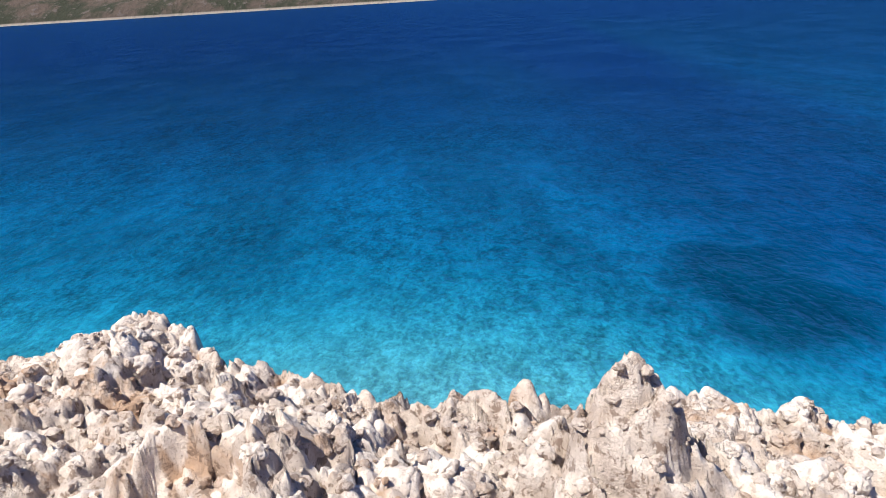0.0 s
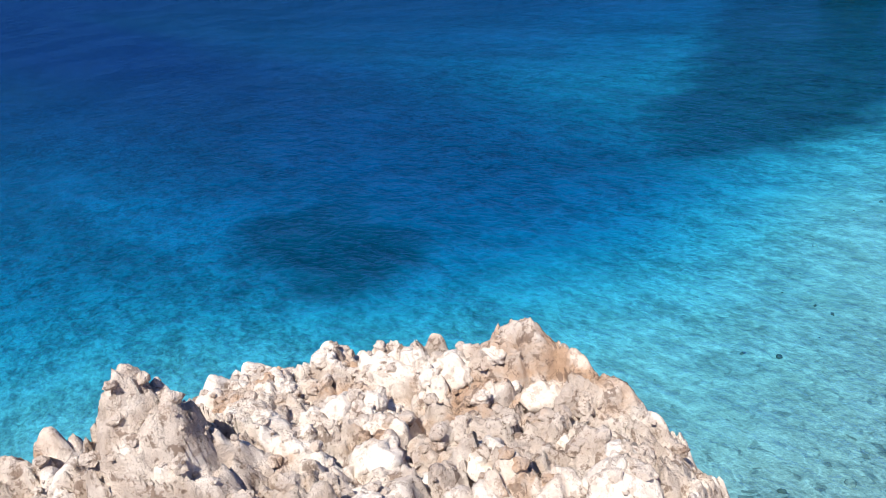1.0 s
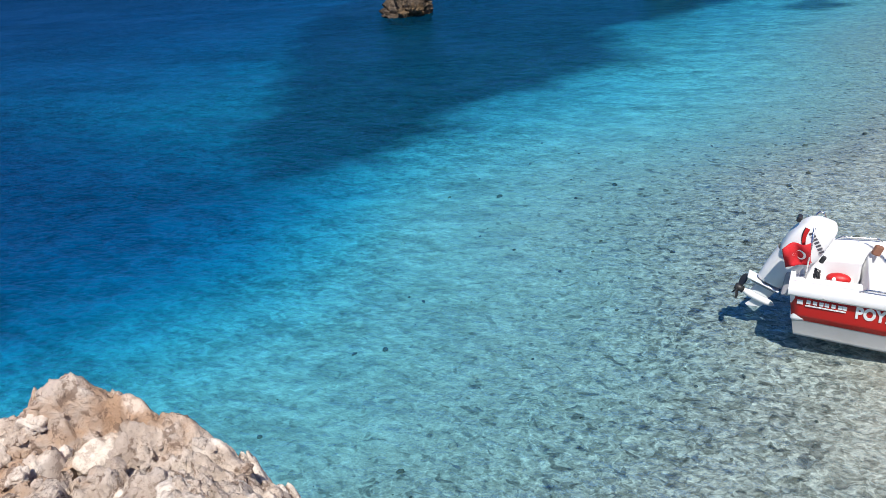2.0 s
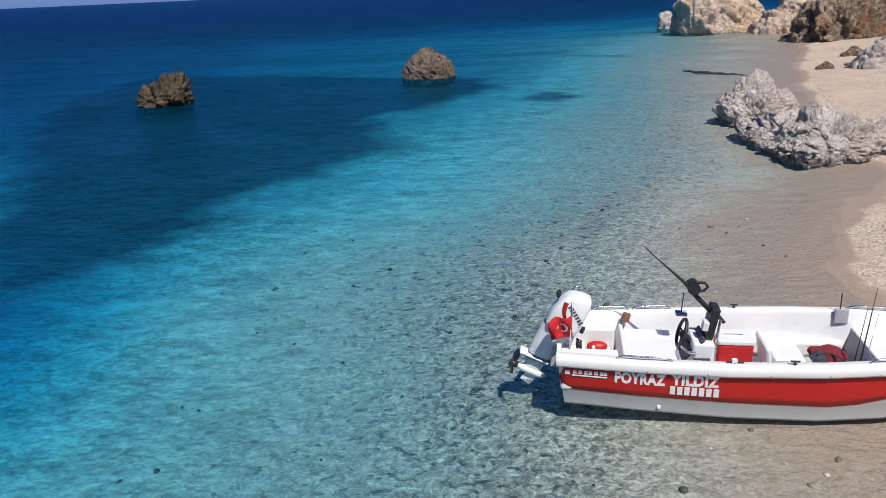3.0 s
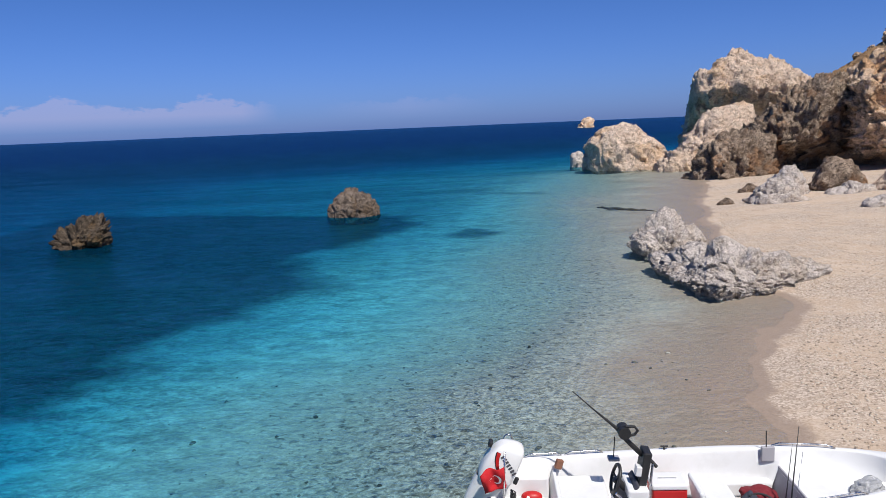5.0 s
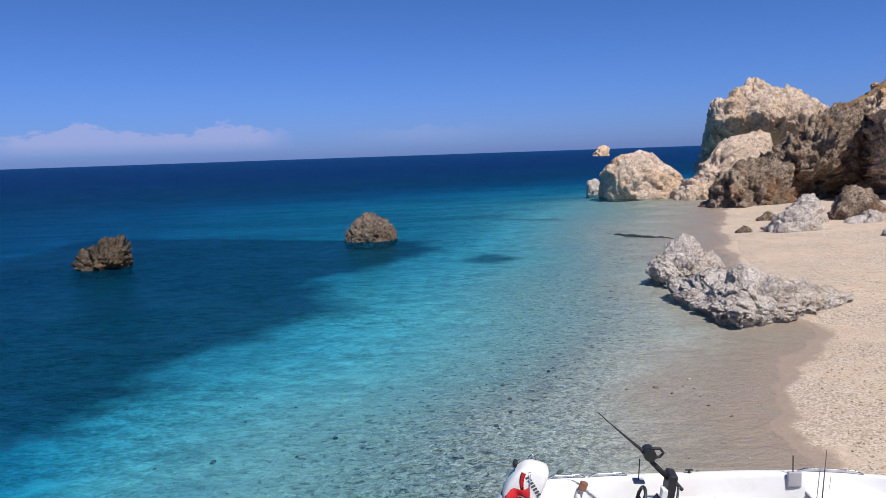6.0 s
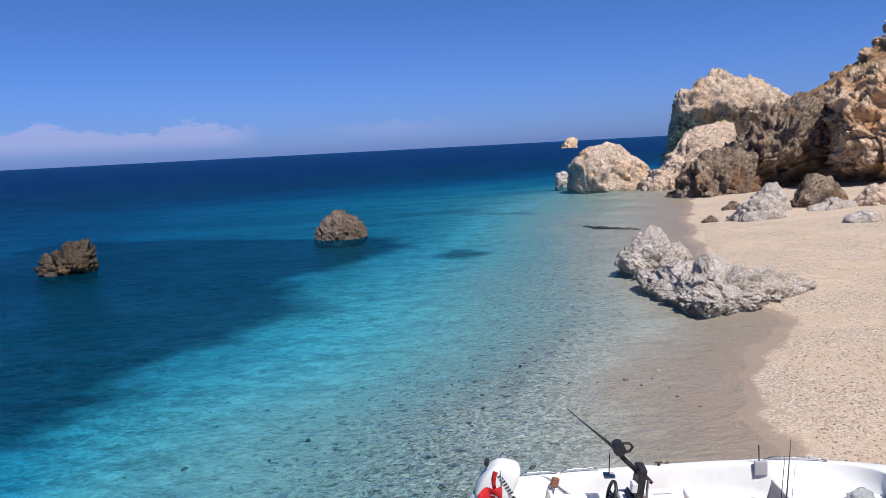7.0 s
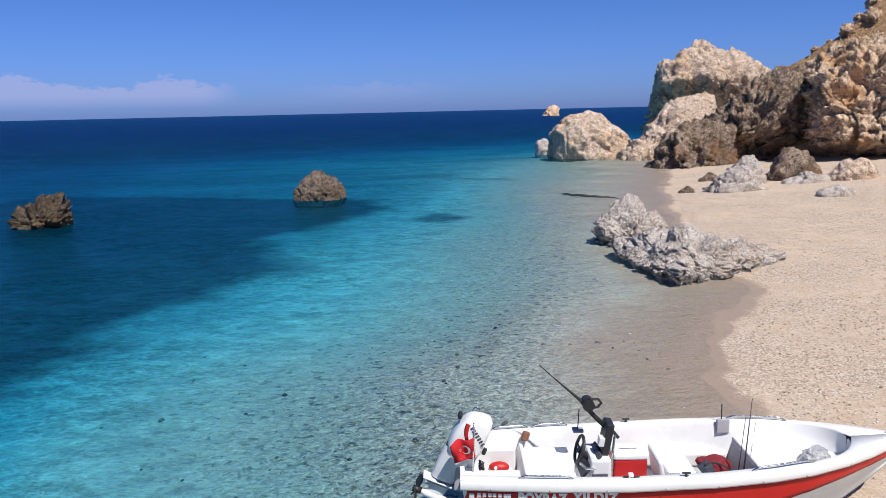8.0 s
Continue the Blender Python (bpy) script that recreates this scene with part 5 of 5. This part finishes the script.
part("reel_arm", tube(((1.58, 0.0, 1.40), (1.66, -0.05, 1.45), (1.76, -0.06, 1.45), (1.80, -0.06, 1.40), (1.76, -0.06, 1.35), (1.64, -0.05, 1.32)), 0.018), M_BLACK, rl)
part("foot", tube(((1.60, 0.02, 1.30), (1.62, 0.01, 1.36)), 0.02), M_BLACK, rl)
for i, (x0, x1, y1, z1, r) in enumerate(((3.57, 3.74, 0.05, 1.38, 0.008), (3.50, 3.70, 0.12, 1.12, 0.006), (3.62, 3.82, 0.10, 1.02, 0.005))):
    rd = thing("fishing_rod", "thin fishing rod leaning against the bow bulkhead", "fishing rod", group="fishing rods")
    part("blank", tube(((x0, -0.18, 0.24), (0.5 * (x0 + x1), 0.5 * (y1 - 0.18), 0.5 * (0.24 + z1)), (x1, y1, z1)), r, 6, [r * 1.4, r, r * 0.5]), (M_BLACK, M_BLACK, M_STEEL)[i], rd, "", True)
    part("grip", tube(((x0, -0.18, 0.24), (x0 + 0.04, -0.14, 0.44)), r * 2.2, 8), M_DGREY, rd)
kb = Mat("clear_plastic_bag")
kb.put(kb.b, "Transmission Weight", 0.6)
M_BAG = kb.done((0.85, 0.86, 0.88), 0.25, kb.bump(kb.noise(kb.co(), 18, 5, 0.7), 1.0, 0.05))
pb = thing("plastic_bag", "crumpled clear plastic bag on the bow locker", "bag")
part("body", ball(0.17, (4.52, -0.10, 0.65), (1.15, 0.85, 0.55), (0, 0, 20), 4, 0.45, 12), M_BAG, pb, "", True)
gl = thing("tackle", "small dark tackle lying on the near gunwale", "tackle")
part("box", box((0.06, 0.05, 0.05), (2.02, -0.745, 0.772), 0.006), M_GEL, gl, "white tub")
part("knife", tube(((1.93, -0.75, 0.757), (2.02, -0.76, 0.757), (2.12, -0.755, 0.757)), 0.012), M_BLACK, gl)

# ---- far shore across the bay ----
k_ = Mat("far_hillside")
c_ = k_.world_co()
n1_ = k_.noise(c_, 0.012, 6, 0.62)
n2_ = k_.noise(c_, 0.06, 5, 0.6)
z_ = k_.node("SeparateXYZ", Vector=c_).outputs[2]
col_ = k_.mix(k_.span(n1_, 0.42, 0.58), (0.034, 0.036, 0.024), (0.08, 0.06, 0.048))
col_ = k_.mix(k_.span(n2_, 0.55, 0.68, 0, 0.7), col_, (0.11, 0.09, 0.08))
col_ = k_.mix(k_.span(z_, 3.0, 7.0, 1.0, 0.0), col_, (0.26, 0.22, 0.18))
M_HILL = k_.done(col_, 0.95, k_.bump(n2_, 1.0, 8.0), spec=0.1)
u_ = np.linspace(0, 1, 160)
v_ = np.linspace(0, 1, 60)
U, V = np.meshgrid(u_, v_, indexing="ij")
U, V = U.ravel(), V.ravel()
fy = -2600 + 3500 * U
fx = -1800 - 900 * V - 140 * smooth(0.75, 1.0, U)
q_ = np.stack([fx * 0.004, fy * 0.004, fx * 0], 1)
ridge_h = 420 * smooth(0.95, 0.40, U) ** 1.2 + 30 * smooth(1.0, 0.85, U)
fz = 6 * smooth(0, 0.03, V) * smooth(1.0, 0.9, U) + ridge_h * V ** 0.8 * (0.75 + 0.45 * fbm(q_, 3, 5)) + 10 * fbm(q_ * 6, 4, 4) * smooth(0.02, 0.2, V) - 4 * (V == 0)
far_me = mesh_of("far_shore", np.stack([fx, fy, fz], 1), grid_faces(160, 60), M_HILL)
tagged(new("backdrop_far_shore", far_me), "brown and green hillside with a pale strand across the bay", "hillside", kind="structure")

# a drowned log
M_LOG = plain("waterlogged_wood", (0.10, 0.075, 0.05), 0.8, grain=0.6, scale=12)
lg = thing("driftwood_log", "dark waterlogged log lying at the water's surface", "log", (8.6, 43.5, 0.0))
part("stem", tube([(-1.45 + 0.29 * i, 1.45 - 0.29 * i + 0.05 * math.sin(i * 1.7), -0.09 + 0.03 * math.sin(i * 2.3)) for i in range(11)], 0.1, 10, [0.03, 0.06, 0.07, 0.08, 0.08, 0.07, 0.07, 0.06, 0.05, 0.04, 0.025]), M_LOG, lg, "", True)
part("branch", tube(((0.6, -0.6, -0.09), (0.8, -0.5, -0.05), (1.05, -0.55, -0.06)), 0.025), M_LOG, lg)


# ---- loose stones ----
kp = Mat("mixed_pebbles")
ri = kp.node("NewGeometry").outputs["Random Per Island"]
rmp = kp.node("ValToRGB", Fac=ri)
el = rmp.color_ramp.elements
el[0].position, el[0].color = 0.0, (0.20, 0.16, 0.125, 1)
el[1].position, el[1].color = 1.0, (0.64, 0.57, 0.49, 1)
for pos_, c_ in ((0.15, (0.33, 0.26, 0.20)), (0.45, (0.47, 0.385, 0.30)), (0.7, (0.58, 0.50, 0.42))):
    el.new(pos_).color = (*c_, 1)
M_PEBBLE = kp.done(kp.mix(kp.span(kp.noise(kp.world_co(), 60, 4, 0.7), 0.4, 0.7, 0, 0.3), rmp.outputs[0], (0.3, 0.26, 0.22)), 0.85, spec=0.2)
kd = Mat("dark_seabed_stones")
ri = kd.node("NewGeometry").outputs["Random Per Island"]
M_BEDSTONE = kd.done(kd.mix(kd.span(ri, 0.70, 0.76), kd.mix(ri, (0.07, 0.07, 0.06), (0.28, 0.26, 0.21)), (0.62, 0.56, 0.49)), 0.85, spec=0.2)


def pebbles(name, n, place, lo, hi, mat, seed, lift=0.25, power=2.0, detail=1):
    """Many small stones in one mesh, each turned and squashed by chance."""
    r = np.random.RandomState(seed)
    v, f = ico(detail)
    x, y = place(r, n)
    n = len(x)
    s = lo + (hi - lo) * r.rand(n) ** power
    a = r.rand(n) * 6.283
    sx_, sy_, sz_ = s * (0.8 + 0.5 * r.rand(n)), s * (0.6 + 0.4 * r.rand(n)), s * (0.35 + 0.35 * r.rand(n))
    jig = 1 + 0.35 * (r.rand(n, len(v)) - 0.5)
    px_ = v[None, :, 0] * jig * sx_[:, None]
    py_ = v[None, :, 1] * jig * sy_[:, None]
    pz_ = v[None, :, 2] * jig * sz_[:, None]
    ca, sa = np.cos(a)[:, None], np.sin(a)[:, None]
    z = ground_z(x, y) + lift * sz_
    P = np.stack([px_ * ca - py_ * sa + x[:, None], px_ * sa + py_ * ca + y[:, None], pz_ + z[:, None]], 2).reshape(-1, 3)
    F = (f[None] + (np.arange(n) * len(v))[:, None, None]).reshape(-1, 3)
    return new(name, mesh_of(name, P, F, mat))


def on_beach(r, n):
    y = 5.5 + 34 * r.rand(n) ** 2.0
    up = 0.7 + 10 * r.rand(n) ** 1.2
    x = shore_x(y) + up
    keep = r.rand(n) < 0.25 + 0.75 * smooth(-0.1, 0.35, fbm(np.stack([x * 0.4, y * 0.4, x * 0], 1), 91, 3) + 0.35 * smooth(1, 4, up))
    return x[keep], y[keep]


def on_bed(r, n):
    x, y = -7 + 12 * r.rand(n), 1.5 + 17 * r.rand(n) ** 1.4
    keep = offshore(x, y) > 0.8
    return x[keep], y[keep]


tagged(pebbles("beach_pebbles", 62000, on_beach, 0.008, 0.032, M_PEBBLE, 3), "loose pale and brown shingle scattered over the sand", "pebbles", kind="stuff")
tagged(pebbles("seabed_stones", 320, on_bed, 0.012, 0.07, M_BEDSTONE, 4, 0.2, 3.0, 2), "dark and white stones strewn over the sea bed", "stones", kind="stuff")

# stones lodged in the headland's crust
rng = np.random.RandomState(5)
stone_meshes = []
for s_ in range(12):
    v, f = ico(4)
    w_ = v * 0.9 + 5.1 * s_
    o_ = 0.20 * fbm(w_ * 1.2, s_, 3) + 0.20 * facets(w_ * 1.2, s_ + 40) + 0.07 * fbm(w_ * 4, s_ + 9, 3) - 0.16 * smooth(0.15, 0.6, fbm(w_ * 3.3, s_ + 60, 2)) - 0.10 * crackle(w_ * 2.2, s_ + 70)
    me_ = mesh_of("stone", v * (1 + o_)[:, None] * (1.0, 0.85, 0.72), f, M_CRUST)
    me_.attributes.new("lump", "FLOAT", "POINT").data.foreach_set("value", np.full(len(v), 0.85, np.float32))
    stone_meshes.append(me_)


def lodge(n, lo, hi, power, near_rim):
    """Spots on the headland's top, with a size each."""
    out = []
    while len(out) < n:
        x, y = rng.uniform(-4.7, -0.9), rng.uniform(-3.6, 2.0)
        d = rim_distance(np.array([x]), np.array([y]))[0]
        if d < 0.25 or rng.rand() > 0.12 + math.exp(-d / near_rim):
            continue
        r = lo + (hi - lo) * rng.rand() ** power
        out.append((x, y, r))
    a = np.array(out)
    return np.column_stack([a[:, :2], headland_z(a[:, 0], a[:, 1]), a[:, 2]])


for x_, y_, z_, r_ in lodge(200, 0.04, 0.14, 1.9, 1.4):
    ob = part("stone", stone_meshes[rng.randint(12)], None, headland_rock)
    ob.matrix_world = pose(x_, y_, z_ - 0.45 * r_, rng.uniform(-35, 35), rng.uniform(-35, 35), rng.uniform(0, 360)) @ Matrix.Scale(r_, 4)
# finer rubble between them
v, f = ico(2)
P_, F_ = [], []
for i_, (x_, y_, z_, r_) in enumerate(lodge(2600, 0.012, 0.05, 2.2, 1.6)):
    q_ = np.array(Matrix.Rotation(rng.uniform(0, 6.28), 3, "Z") @ Matrix.Rotation(rng.uniform(-0.6, 0.6), 3, "X"))
    P_.append((v * (1 + 0.5 * (rng.rand(len(v)) - 0.5))[:, None] * (1, 0.8, 0.65) * r_) @ q_.T + (x_, y_, z_ - 0.1 * r_))
    F_.append(f + i_ * len(v))
rubble = part("rubble", mesh_of("rubble", np.vstack(P_), np.vstack(F_), M_CRUST, False), None, headland_rock, "small broken limestone chips")
rubble["kind"] = "stuff"
